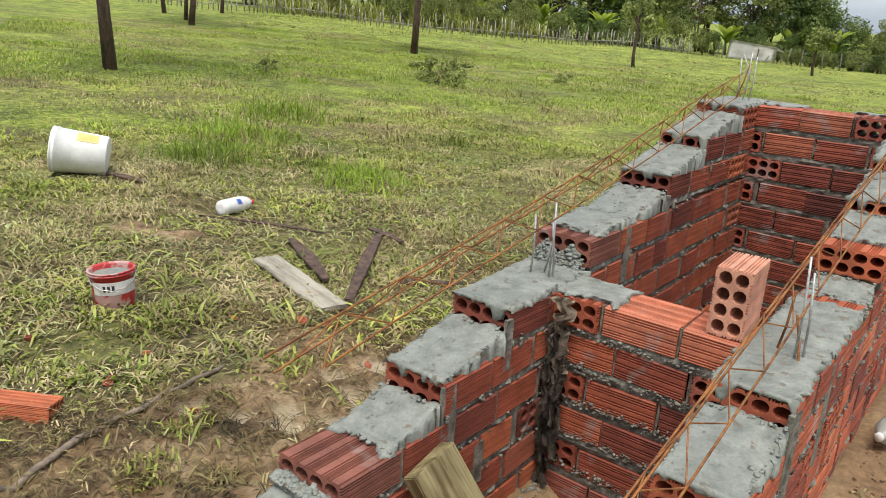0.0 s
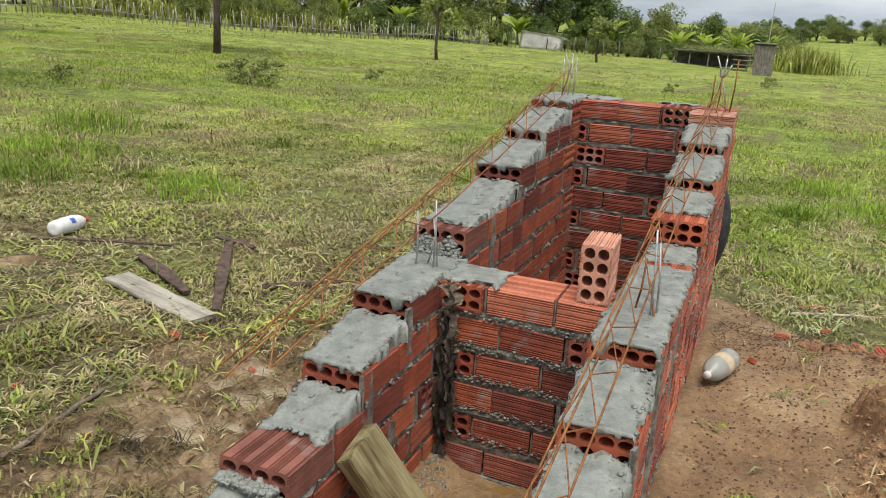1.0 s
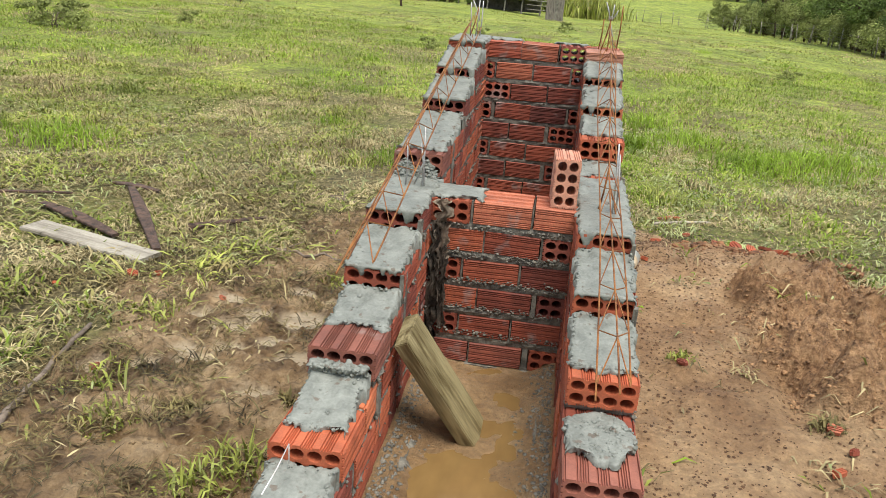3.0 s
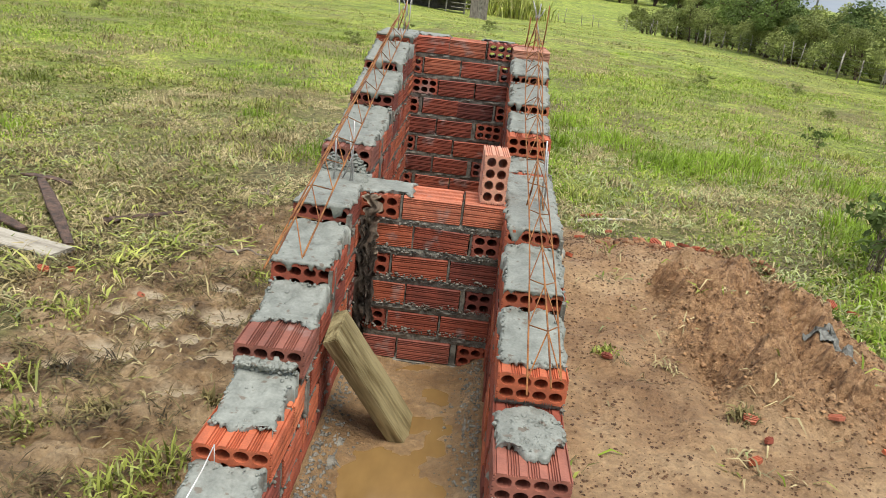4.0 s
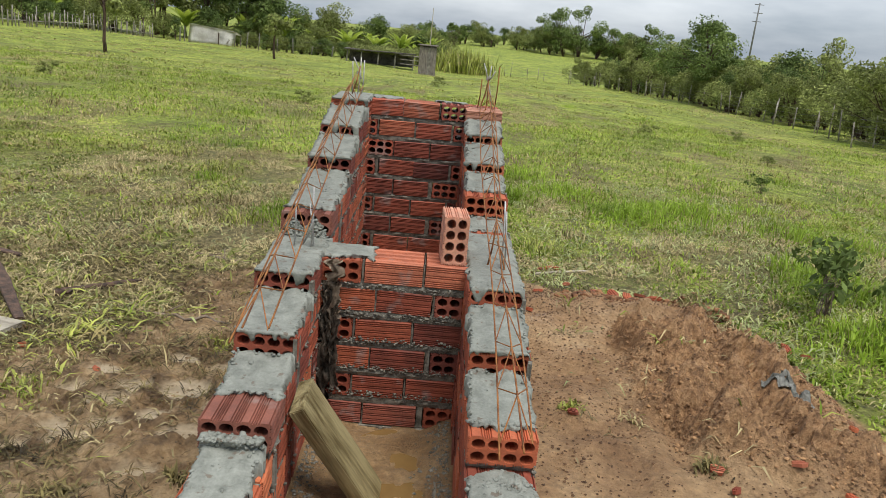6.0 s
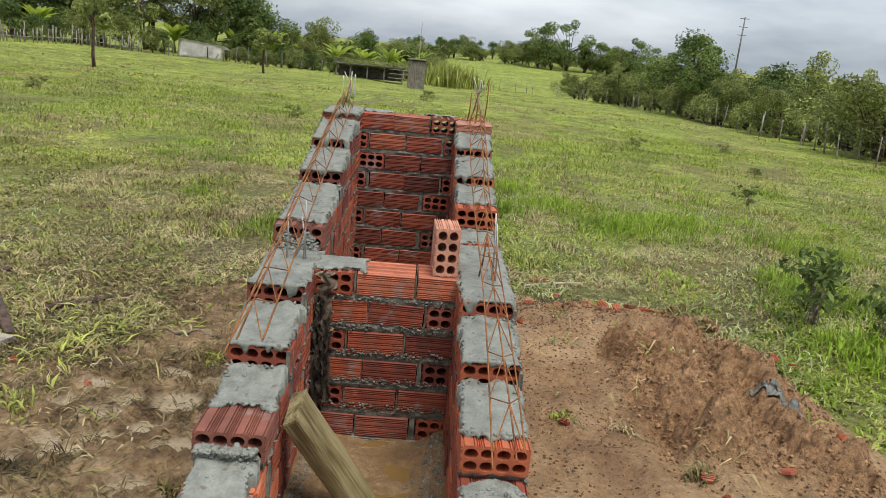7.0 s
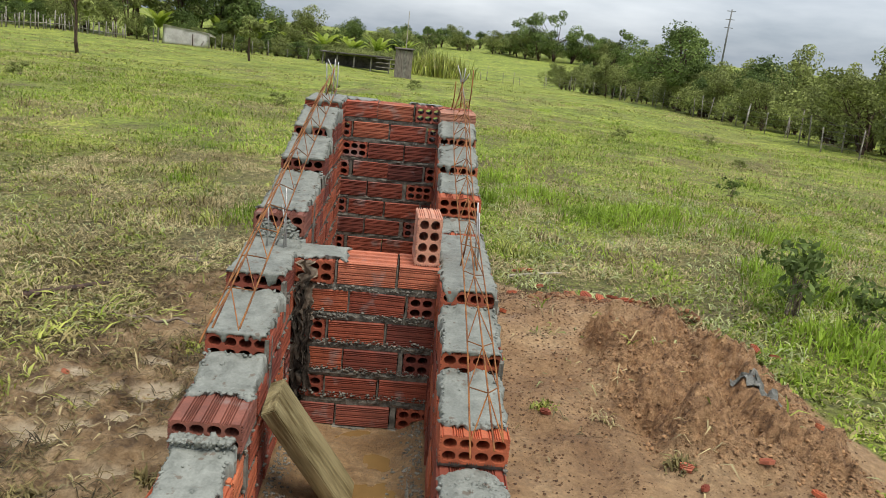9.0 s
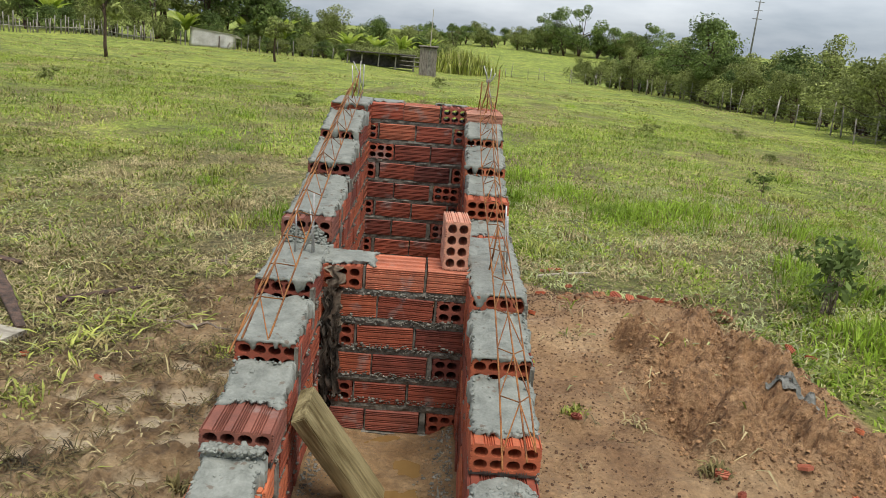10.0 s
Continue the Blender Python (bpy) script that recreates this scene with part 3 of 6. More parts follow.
def hollow_brick(w=0.19, h=0.09, length=0.19, across=4, holes=True):
    """A ribbed clay block with through holes along y; its centre is the origin."""
    bm = bmesh.new()
    pts = outline(w, h, 16, 9)
    ends = []
    for y in (-length / 2, length / 2):
        ends.append([bm.verts.new((p.x, y, p.y)) for p in pts])
    n = len(pts)
    for i in range(n):
        bm.faces.new((ends[0][i], ends[0][(i + 1) % n], ends[1][(i + 1) % n], ends[1][i]))
    loops = [[ends[0]], [ends[1]]]
    if holes:
        hw, hh = (w - 0.012) / across, (h - 0.010) / 2
        rx, rz = hw / 2 - 0.0032, hh / 2 - 0.0032
        for i in range(across):
            for j in range(2):
                cx, cz = -w / 2 + 0.006 + hw * (i + 0.5), -h / 2 + 0.005 + hh * (j + 0.5)
                prof = [(cx + rx * math.copysign(abs(math.cos(t)) ** 0.92, math.cos(t)), cz + rz * math.copysign(abs(math.sin(t)) ** 0.92, math.sin(t)))
                        for t in (2 * math.pi * (k + 0.5) / 10 for k in range(10))]
                r0, r1 = ([bm.verts.new((x, y, z)) for x, z in prof] for y in (-length / 2, length / 2))
                for k in range(10):
                    bm.faces.new((r0[k], r1[k], r1[(k + 1) % 10], r0[(k + 1) % 10]))
                loops[0].append(r0)
                loops[1].append(r1)
    for group in loops:
        edges = []
        for ring in group:
            for k in range(len(ring)):
                e = bm.edges.get((ring[k], ring[(k + 1) % len(ring)])) or bm.edges.new((ring[k], ring[(k + 1) % len(ring)]))
                edges.append(e)
        bmesh.ops.triangle_fill(bm, edges=edges, use_beauty=True)
    bmesh.ops.recalc_face_normals(bm, faces=bm.faces)
    me = bpy.data.meshes.new("hollow_brick")
    bm.to_mesh(me)
    bm.free()
    return me


def with_material(me, mat):
    c = me.copy()
    c.materials.append(mat)
    return c


BRICK_FULL = hollow_brick(h=0.084)
BRICK_SIX = hollow_brick(w=0.142, h=0.084, across=3)
MESH = {(k, m.name): with_material(src, m) for k, src in (("full", BRICK_FULL), ("six", BRICK_SIX)) for m in (M_BRICK, M_BRICK_DARK, M_BRICK_DULL, M_BRICK_ORANGE, M_BRICK_BROWN, M_BRICK_PALE)}
rnd = random.Random(7)


def lay(parent, kind, mat, m, sx=1.0, sy=1.0, sz=1.0, wobble=1.4):
    """One brick of a wall, with a mason's small misfit."""
    ob = new("brick", MESH[(kind, mat.name)])
    ob.parent = parent
    j = wobble
    ob.matrix_local = m @ pose(rnd.uniform(-.002, .002) * j, rnd.uniform(-.002, .002) * j, rnd.uniform(-.0015, .0015) * j,
                               rnd.uniform(-.8, .8) * j, rnd.uniform(-.6, .6) * j, rnd.uniform(-1, 1) * j) @ Matrix.Diagonal((sx, sy, sz, 1))
    return ob


def ragged_slab(bm, x0, x1, y0, y1, z0, z1, out=0.004, step=0.014, seed=0.0):
    """A bed of mortar whose rim is uneven in and out."""
    ring = []
    nxs, nys = max(1, int((x1 - x0) / step)), max(1, int((y1 - y0) / step))
    for i in range(nxs):
        ring.append((x0 + (x1 - x0) * i / nxs, y0, 0, -1))
    for i in range(nys):
        ring.append((x1, y0 + (y1 - y0) * i / nys, 1, 0))
    for i in range(nxs):
        ring.append((x1 - (x1 - x0) * i / nxs, y1, 0, 1))
    for i in range(nys):
        ring.append((x0, y1 - (y1 - y0) * i / nys, -1, 0))
    lo, mid, hi = [], [], []
    for x, y, ox, oy in ring:
        k = out * (2.2 * nz(x + seed, y, z0, 26) + 1.2 * nz(x, y + seed, z0, 70) - 0.35)
        lo.append(bm.verts.new((x - ox * 0.004, y - oy * 0.004, z0)))
        mid.append(bm.verts.new((x + ox * k, y + oy * k, (z0 + z1) / 2)))
        hi.append(bm.verts.new((x - ox * 0.004, y - oy * 0.004, z1)))
    n = len(ring)
    for p, q in ((lo, mid), (mid, hi)):
        for i in range(n):
            bm.faces.new((p[i], p[(i + 1) % n], q[(i + 1) % n], q[i]))
    bm.faces.new(lo[::-1])
    bm.faces.new(hi)


def mortar_pad(parent, x0, x1, y0, y1, z, thick=0.012, seed=0, round_=False, pile=0.0, slump=0.025, mat=None, drape=0.0):
    """Cement spread on top of a course: uneven rim, dimpled top, edges that slump."""
    bm = bmesh.new()
    n, m = max(6, int((x1 - x0) / 0.006)), max(6, int((y1 - y0) / 0.006))
    top = []
    for j in range(m + 1):
        row = []
        for i in range(n + 1):
            u, v = i / n, j / m
            x, y = x0 + (x1 - x0) * u, y0 + (y1 - y0) * v
            if round_:
                a, bb = 2 * u - 1, 2 * v - 1
                x = (x0 + x1) / 2 + (x1 - x0) / 2 * a * math.sqrt(1 - bb * bb / 2)
                y = (y0 + y1) / 2 + (y1 - y0) / 2 * bb * math.sqrt(1 - a * a / 2)
            rim = min(u, 1 - u, 1 - v) if drape else min(u, 1 - u, v, 1 - v)
            push = 1 - min(1, rim * (13 if round_ else 16))
            x += push * slump * 0.6 * (nz(x + seed * 3.1, y, 1, 26) + 0.8 * nz(x + seed, y, 1, 90))
            y += push * slump * (1.5 * nz(x + seed * 5.7, y, 2, 24) + 0.8 * nz(x + seed, y, 2, 75))
            h = thick * (1 - push ** 2.2) + thick * 0.3 * nz(x + seed, y, 3, 12) * (1 - push) + 0.0016 * nz(x, y + seed, 4, 38) + 0.0018 * nz(x, y, seed, 95) + 0.0016 * abs(nz(x, y, seed + 3, 140)) - 0.006 * max(0.0, nz(x, y, seed + 7, 48) - 0.42)
            row.append(bm.verts.new((x, y, z + max(-0.004, h) + pile * max(0.0, v - 0.12) / 0.88 * (0.92 + 0.22 * nz(x + seed, 1, 2, 22)))))
        top.append(row)
    for j in range(m):
        for i in range(n):
            bm.faces.new((top[j][i], top[j][i + 1], top[j + 1][i + 1], top[j + 1][i]))
    if drape:
        for s in (0.3, 0.65, 1.0):
            row = []
            for v in top[0]:
                lobe = min(1.0, max(0.03, 1.5 * nz(v.co.x + seed * 2.3, seed, 1, 19) + 0.7 * nz(v.co.x, seed, 5, 60)))
                row.append(bm.verts.new((v.co.x, y0 - 0.006 * (1 - 0.5 * s) - 0.004 * nz(v.co.x, s * 0.05, seed, 55), z + thick * (1 - s) * 0.6 - drape * s * lobe)))
            top.insert(0, row)
        for j in range(3):
            for i in range(n):
                bm.faces.new((top[j][i], top[j][i + 1], top[j + 1][i + 1], top[j + 1][i]))
    rim = top[0] + [r[-1] for r in top[1:]] + top[-1][-2::-1] + [r[0] for r in top[-2:0:-1]]
    low = [bm.verts.new((v.co.x, v.co.y + 0.014 * (v.co.z < z), min(z, v.co.z) - 0.006)) for v in rim]
    k = len(rim)
    for i in range(k):
        bm.faces.new((rim[(i + 1) % k], rim[i], low[i], low[(i + 1) % k]))
    return part("mortar_bed", bm, mat or M_MORTAR, parent, "wet grey cement spread on top", smooth=True)


def long_wall(name, label, x0, x1, levels, special):
    """One stepped long wall: courses of bricks that end in a stair, mortar in the joints."""
    root = tagged(new(name), label, "brick wall", kind="structure")
    xc = (x0 + x1) / 2
    bed = bmesh.new()
    order = sorted(levels)
    below = FLOOR - 0.02
    for lv in order:
        front, top = levels[lv]
        bottom = top - 0.09
        y = front
        i = 0
        first = True
        y_stop = Y_END1 - 0.02
        ragged_slab(bed, x0 + 0.003, x1 - 0.003, front + 0.012, Y_END1 - 0.006, below if lv == order[0] else bottom - 0.020, bottom + 0.005, out=0.0065, seed=lv * 1.7 + x0)
        while y < y_stop - 0.03:
            ln = 0.19 if first or rnd.random() > 0.22 else rnd.choice((0.142, 0.10, 0.16))
            ln = min(ln, Y_END1 - y)
            mat = special.get((lv, i), M_BRICK)
            header = (not first) and rnd.random() < 0.12 or (lv == 4 and first)
            mtx = pose(xc, y + ln / 2, bottom + 0.045)
            if header and ln > 0.13:
                lay(root, "full", mat, mtx @ pose(0, 0, 0, 0, 0, 90), ln / 0.19, (x1 - x0) / 0.19, 1)
            else:
                lay(root, "full", mat, mtx, (x1 - x0) / 0.19, ln / 0.19, 1)
            gap = rnd.choice((0.010, 0.013, 0.018, 0.022, 0.036)) if not first else 0.013
            if y + ln + gap < Y_END1 - 0.01:
                ragged_slab(bed, x0 + 0.004, x1 - 0.004, y + ln + 0.0005, y + ln + gap - 0.0005, bottom + 0.002, top - 0.004, out=0.003, seed=y)
            y += ln + gap
            i += 1
            first = False
    part("joint_mortar", bed, M_JOINT, root, "rough grey mortar squeezed from the joints")
    return root


wall_left = long_wall("wall_west", "stepped wall of red hollow clay bricks with wet mortar on its treads", XL0, XL1, LEVELS_LEFT,
                      {(-2, 0): M_BRICK_BROWN, (-3, 0): M_BRICK_ORANGE, (1, 0): M_BRICK_BROWN})
wall_right = long_wall("wall_east", "stepped wall of orange hollow clay bricks with wet mortar on its treads", XR0, XR1, LEVELS_RIGHT,
                       {(-2, 0): M_BRICK_ORANGE, (-1, 0): M_BRICK_ORANGE, (1, 0): M_BRICK_ORANGE, (0, 3): M_BRICK_ORANGE, (-3, 0): M_BRICK_BROWN, (4, 0): M_BRICK_PALE})

# mortar on the treads: (wall, x0, x1, y0, y1, z, thickness)
TREADS = [
    ("L", -0.513, -0.328, -0.22, 0.178, 0.0, 0.008, 0.015, 0.05), ("L", -0.515, -0.328, -0.49, -0.222, -0.105, 0.008, 0.05, 0.05), ("L", -0.507, -0.328, -0.68, -0.492, -0.21, 0.009, 0.046, 0),
    ("L", -0.50, -0.34, -1.06, -0.835, -0.315, 0.008, 0.05, 0), ("L", -0.51, -0.335, -1.42, -1.132, -0.42, 0.007, 0.06, 0), ("L", -0.51, -0.335, -1.72, -1.442, -0.525, 0.007, 0.05, 0),
    ("L", -0.512, -0.33, 0.25, 0.46, 0.108, 0.008, 0.02, 0), ("L", -0.513, -0.33, 0.43, 0.735, 0.112, 0.009, 0.06, 0), ("L", -0.513, -0.327, 0.74, 1.055, 0.225, 0.010, 0.062, 0.05),
    ("L", -0.513, -0.33, 1.06, 1.395, 0.325, 0.010, 0.066, 0.06), ("L", -0.514, -0.326, 1.40, 1.785, 0.42, 0.009, 0.0, 0.06),
    ("R", 0.183, 0.364, -0.22, 0.47, 0.0, 0.008, 0.01, 0.055), ("R", 0.184, 0.363, -0.49, -0.222, -0.105, 0.009, 0.055, 0.035), ("R", 0.183, 0.366, -0.75, -0.492, -0.21, 0.010, 0.05, 0),
    ("R", 0.187, 0.36, -1.385, -1.092, -0.42, 0.007, 0.03, 0), ("R", 0.19, 0.36, -1.68, -1.402, -0.525, 0.007, 0.03, 0), ("R", 0.19, 0.36, 0.56, 0.668, 0.0, 0.007, 0.035, 0),
    ("R", 0.187, 0.362, 0.78, 0.978, 0.127, 0.008, 0.05, 0), ("R", 0.186, 0.364, 0.98, 1.268, 0.218, 0.010, 0.055, 0.05), ("R", 0.186, 0.364, 1.27, 1.468, 0.312, 0.010, 0.055, 0.05),
]
# the last two: how far the cement climbs the riser behind a tread, and how far it hangs over the one in front
for i, (w, x0, x1, y0, y1, z, th, pile, hang) in enumerate(TREADS):
    mortar_pad(wall_left if w == "L" else wall_right, x0, x1, y0, y1, z, th, seed=i + 1, pile=pile, drape=hang)
mortar_pad(wall_right, 0.178, 0.365, -1.02, -0.80, -0.315, 0.015, seed=40, round_=True, slump=0.03)
# droppings along the foot of the walls inside the pit
for k in range(5):
    mortar_pad(wall_left, -0.335, -0.285 + 0.02 * (k % 3), -1.25 + 0.25 * k, -0.98 + 0.25 * k, FLOOR, 0.022, seed=70 + k, slump=0.06, mat=M_JOINT)
    mortar_pad(wall_right, 0.135 - 0.02 * (k % 2), 0.19, -1.25 + 0.25 * k, -0.98 + 0.25 * k, FLOOR, 0.022, seed=80 + k, slump=0.06, mat=M_JOINT)
# cement smeared down the flanks
smear = bmesh.new()
for y, z0, z1, w in ((-0.50, -0.34, -0.115, 0.05), (-0.245, -0.16, -0.02, 0.03), (-0.80, -0.50, -0.33, 0.04), (-0.35, -0.45, -0.33, 0.04), (0.42, -0.08, 0.10, 0.035), (0.72, 0.02, 0.16, 0.03)):
    ragged_slab(smear, XL1 - 0.012, XL1 + 0.004, y, y + w, z0, z1, out=0.006, seed=y)
part("cement_smear", smear, M_JOINT, wall_left, kind="stuff")
smear = bmesh.new()
for y, z0, z1, w in ((-0.24, -0.62, -0.02, 0.05), (-0.52, -0.5, -0.12, 0.03), (0.1, -0.3, -0.02, 0.025)):
    ragged_slab(smear, XR1 - 0.012, XR1 + 0.005, y, y + w, z0, z1, out=0.006, seed=y)
part("cement_smear", smear, M_JOINT, wall_right, kind="stuff")


def cross_wall(name, label, y0, y1, tops, rows, mat_at, pitch, plain=M_BRICK):
    """A wall between the long ones. rows: for each course from the top, the bricks along x as (start, length, kind); 's' shows its flank, 'h' its holes."""
    root = tagged(new(name), label, "brick wall", kind="structure")
    bed = bmesh.new()
    yc = (y0 + y1) / 2
    for r, row in enumerate(rows):
        top = tops - pitch * r
        for k, (xs, ln, kind) in enumerate(row):
            mat = mat_at.get((r, k), plain)
            if kind == "s":
                lay(root, "full", mat, pose(xs + ln / 2, yc, top - 0.045, 0, 0, 90), (y1 - y0) / 0.19, ln / 0.19, 1)
            elif kind == "h":
                mid = xs + ln / 2 if ln > 0.135 else (xs + ln - 0.071 if xs < 0 else xs + 0.071)
                lay(root, "six", mat, pose(mid, yc, top - 0.045), 1, (y1 - y0) / 0.19, 1)
            else:
                lay(root, "full", mat, pose(xs + ln / 2, yc, top - 0.045), ln / 0.19, (y1 - y0) / 0.19, 1)
            if k + 1 < len(row):
                nx0 = row[k + 1][0]
                ragged_slab(bed, xs + ln + 0.001, nx0 - 0.001, y0 + 0.005, y1 - 0.005, top - 0.088, top - 0.004, out=0.003, seed=r + k)
        ragged_slab(bed, XL1 - 0.02, XR0 + 0.02, y0 + 0.003, y1 - 0.003, top - pitch - 0.004, top - 0.085, seed=r * 2.3)
    ragged_slab(bed, XL1 - 0.02, XR0 + 0.02, y0 - 0.012, y1 - 0.003, FLOOR - 0.05, tops - pitch * (len(rows) - 1) - 0.091, out=0.02, seed=9)
    part("joint_mortar", bed, M_JOINT, root, "rough grey mortar squeezed from the joints")
    return root


wall_cross = cross_wall("wall_cross", "low cross wall of ribbed red clay bricks between the long walls", 0.0, 0.17, 0.0, [
    [(-0.325, 0.135, "h"), (-0.178, 0.205, "s"), (0.038, 0.15, "s")],
    [(-0.325, 0.187, "s"), (-0.126, 0.196, "s"), (0.082, 0.10, "h")],
    [(-0.325, 0.115, "h"), (-0.198, 0.20, "s"), (0.013, 0.175, "s")],
    [(-0.325, 0.18, "s"), (-0.135, 0.196, "s"), (0.081, 0.10, "h")],
    [(-0.325, 0.12, "h"), (-0.195, 0.187, "s"), (0.0, 0.185, "s")],
    [(-0.325, 0.168, "s"), (-0.148, 0.196, "s"), (0.074, 0.10, "h")],
], {(0, 2): M_BRICK_DULL, (0, 1): M_BRICK_DULL}, 0.1107)
mortar_pad(wall_cross, -0.34, -0.15, 0.012, 0.168, 0.0, 0.007, seed=61)

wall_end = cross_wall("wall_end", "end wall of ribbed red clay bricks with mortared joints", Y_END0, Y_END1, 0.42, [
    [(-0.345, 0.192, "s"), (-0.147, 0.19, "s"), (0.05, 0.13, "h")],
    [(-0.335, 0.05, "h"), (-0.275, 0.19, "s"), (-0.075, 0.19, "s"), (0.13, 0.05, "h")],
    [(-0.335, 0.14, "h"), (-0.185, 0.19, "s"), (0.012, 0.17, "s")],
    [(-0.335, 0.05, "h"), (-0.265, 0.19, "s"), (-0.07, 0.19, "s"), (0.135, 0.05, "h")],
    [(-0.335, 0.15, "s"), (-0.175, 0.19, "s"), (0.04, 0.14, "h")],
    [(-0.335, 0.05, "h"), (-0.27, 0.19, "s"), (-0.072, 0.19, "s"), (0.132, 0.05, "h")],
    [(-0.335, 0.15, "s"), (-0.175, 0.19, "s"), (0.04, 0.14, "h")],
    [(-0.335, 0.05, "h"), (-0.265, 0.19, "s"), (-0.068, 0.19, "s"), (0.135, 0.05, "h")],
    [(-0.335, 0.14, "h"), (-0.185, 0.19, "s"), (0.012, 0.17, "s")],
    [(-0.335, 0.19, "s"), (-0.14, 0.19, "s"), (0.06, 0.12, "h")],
], {(0, 1): M_BRICK_DULL, (1, 1): M_BRICK_DULL}, 0.107, M_BRICK_DARK)
mortar_pad(wall_end, -0.33, -0.16, 1.66, 1.785, 0.42, 0.006, seed=62)
mortar_pad(wall_end, 0.02, 0.20, 1.73, 1.785, 0.42, 0.006, seed=63)

standing = new("hollow_brick", MESH[("full", M_BRICK_PALE.name)])
standing.matrix_world = pose(0.128, 0.098, 0.089, 0, 90, 3)
standing.scale = (0.93, 0.85, 1.06)
tagged(standing, "loose pale clay brick with eight holes standing on the cross wall", "brick")

# ---------------------------------------------------------------- steel


def truss(name, label, low, high, size, flat_low=0.0):
    """Triangular lattice girder of thin rusty bars."""
    low, high = Vector(low), Vector(high)
    root = thing(name, Matrix.Translation(low), label, "rebar", "lattice girders on the walls")
    d = high - low
    ln = d.length
    fwd = d.normalized()
    side = fwd.cross(Vector((0, 0, 1))).normalized()
    up = side.cross(fwd)

    def at(s, k):
        ox, oz = ((-0.5, 0.0), (0.5, 0.0), (0.0, 0.85))[k]
        sag = 0.012 * math.sin(s / ln * math.pi * 2.2 + k)
        return fwd * s + side * (ox * size + sag * 0.5) + up * (oz * size + sag)

    for k in range(3):
        bm = bmesh.new()
        n = 24
        start = (0.0, 0.06, -0.05)[k]
        tube(bm, [at(start + (ln - start) * i / n, k) for i in range(n + 1)], 0.0025, 6)
        part("chord", bm, M_RUST, root, smooth=True)
    pitch = 0.10
    for k in (0, 1):
        pts, s, top = [], 0.05, False
        while s < ln:
            pts.append(at(s, 2 if top else k))
            top = not top
            s += pitch
        for p, q in zip(pts, pts[1:]):
            bm = bmesh.new()
            tube(bm, [p, q], 0.0017, 5)
            part("lacing_bar", bm, M_RUST, root)
    return root


truss("lattice_girder", "rusty triangular lattice girder slanting up over the stepped wall", (-0.375, -0.93, 0.05), (-0.42, 1.62, 0.47), 0.075)
truss("lattice_girder", "orange-rusted lattice girder slanting up over the stepped wall", (0.262, -1.12, -0.09), (0.285, 1.6, 0.46), 0.07)


def rods(name, label, base, tips, r=0.0032, knot=None):
    root = thing(name, Matrix.Translation(base), label, "rebar", "steel starter rods")
    for t in tips:
        bm = bmesh.new()
        p0, p1 = Vector(t[0]), Vector(t[1])
        mid = (p0 + p1) / 2 + Vector((0.004, 0.003, 0))
        tube(bm, [p0, mid, p1], r, 6)
        part("rod", bm, M_STEEL if len(t) < 3 else M_RUST, root, smooth=True)
    if knot:
        bm = bmesh.new()
        for k in range(4):
            a = Vector(knot) + Vector((0, 0, 0.004 * k))
            tube(bm, [a + Vector((0.012 * math.cos(x), 0.012 * math.sin(x), 0.002 * x)) for x in (0, 1.2, 2.4, 3.6, 4.8, 6)], 0.0014, 4)
        part("binding_wire", bm, M_STEEL, root)


rods("starter_rods", "grey steel rods standing out of the mortar", (-0.38, 0.04, 0.0),
     [((0, 0, -0.02), (0.002, 0.002, 0.235)), ((-0.06, 0.0, -0.02), (-0.058, 0.0, 0.19)), ((0.012, 0.01, -0.02), (-0.012, 0.02, 0.17)), ((-0.05, 0.05, -0.02), (0.01, -0.02, 0.12))])
rods("starter_rods", "grey steel rods standing out of the mortar", (0.30, 0.0, 0.0),
     [((0, 0, -0.02), (-0.01, 0.01, 0.25)), ((0.015, 0.02, -0.02), (0.0, 0.03, 0.21)), ((-0.05, 0.03, -0.02), (-0.03, 0.03, 0.16), 1), ((0.02, -0.03, -0.02), (-0.02, 0.04, 0.10), 1)])
rods("starter_rods", "bundle of grey rods tied upright at the wall corner", (-0.41, 1.64, 0.41),
     [((0.0, 0.0, -0.02), (0.012, 0.0, 0.215)), ((0.02, 0.02, -0.02), (0.028, 0.02, 0.20)), ((-0.03, 0.02, -0.02), (-0.035, 0.02, 0.19)), ((-0.03, -0.01, 0.0), (0.01, 0.0, 0.17), 1), ((0.02, 0.0, 0.1), (-0.03, 0.02, 0.21))],
     knot=(0.003, 0.01, 0.12))
rods("starter_rods", "bundle of rusty and grey rods tied together at the corner", (0.285, 1.60, 0.42),
     [((0.04, 0.02, -0.02), (-0.004, 0.0, 0.16)), ((-0.03, 0.02, -0.02), (0.006, 0.0, 0.165), 1), ((0.0, -0.05, -0.02), (0.002, 0.0, 0.16), 1), ((0.0, 0.0, 0.14), (-0.03, 0.01, 0.235)), ((0.0, 0.0, 0.14), (0.012, 0.01, 0.225)),
      ((0.0, 0.0, 0.14), (0.035, 0.0, 0.2)), ((0.05, 0.03, -0.02), (0.058, 0.03, 0.22), 1), ((-0.04, 0.05, -0.02), (-0.03, 0.04, 0.15), 1)], knot=(0.0, 0.0, 0.145))

# ---------------------------------------------------------------- things round the walls


def on_ground(x, y, lift=0.0, rx=0, ry=0, rz=0):
    return pose(x, y, gz(x, y) + lift, rx, ry, rz)


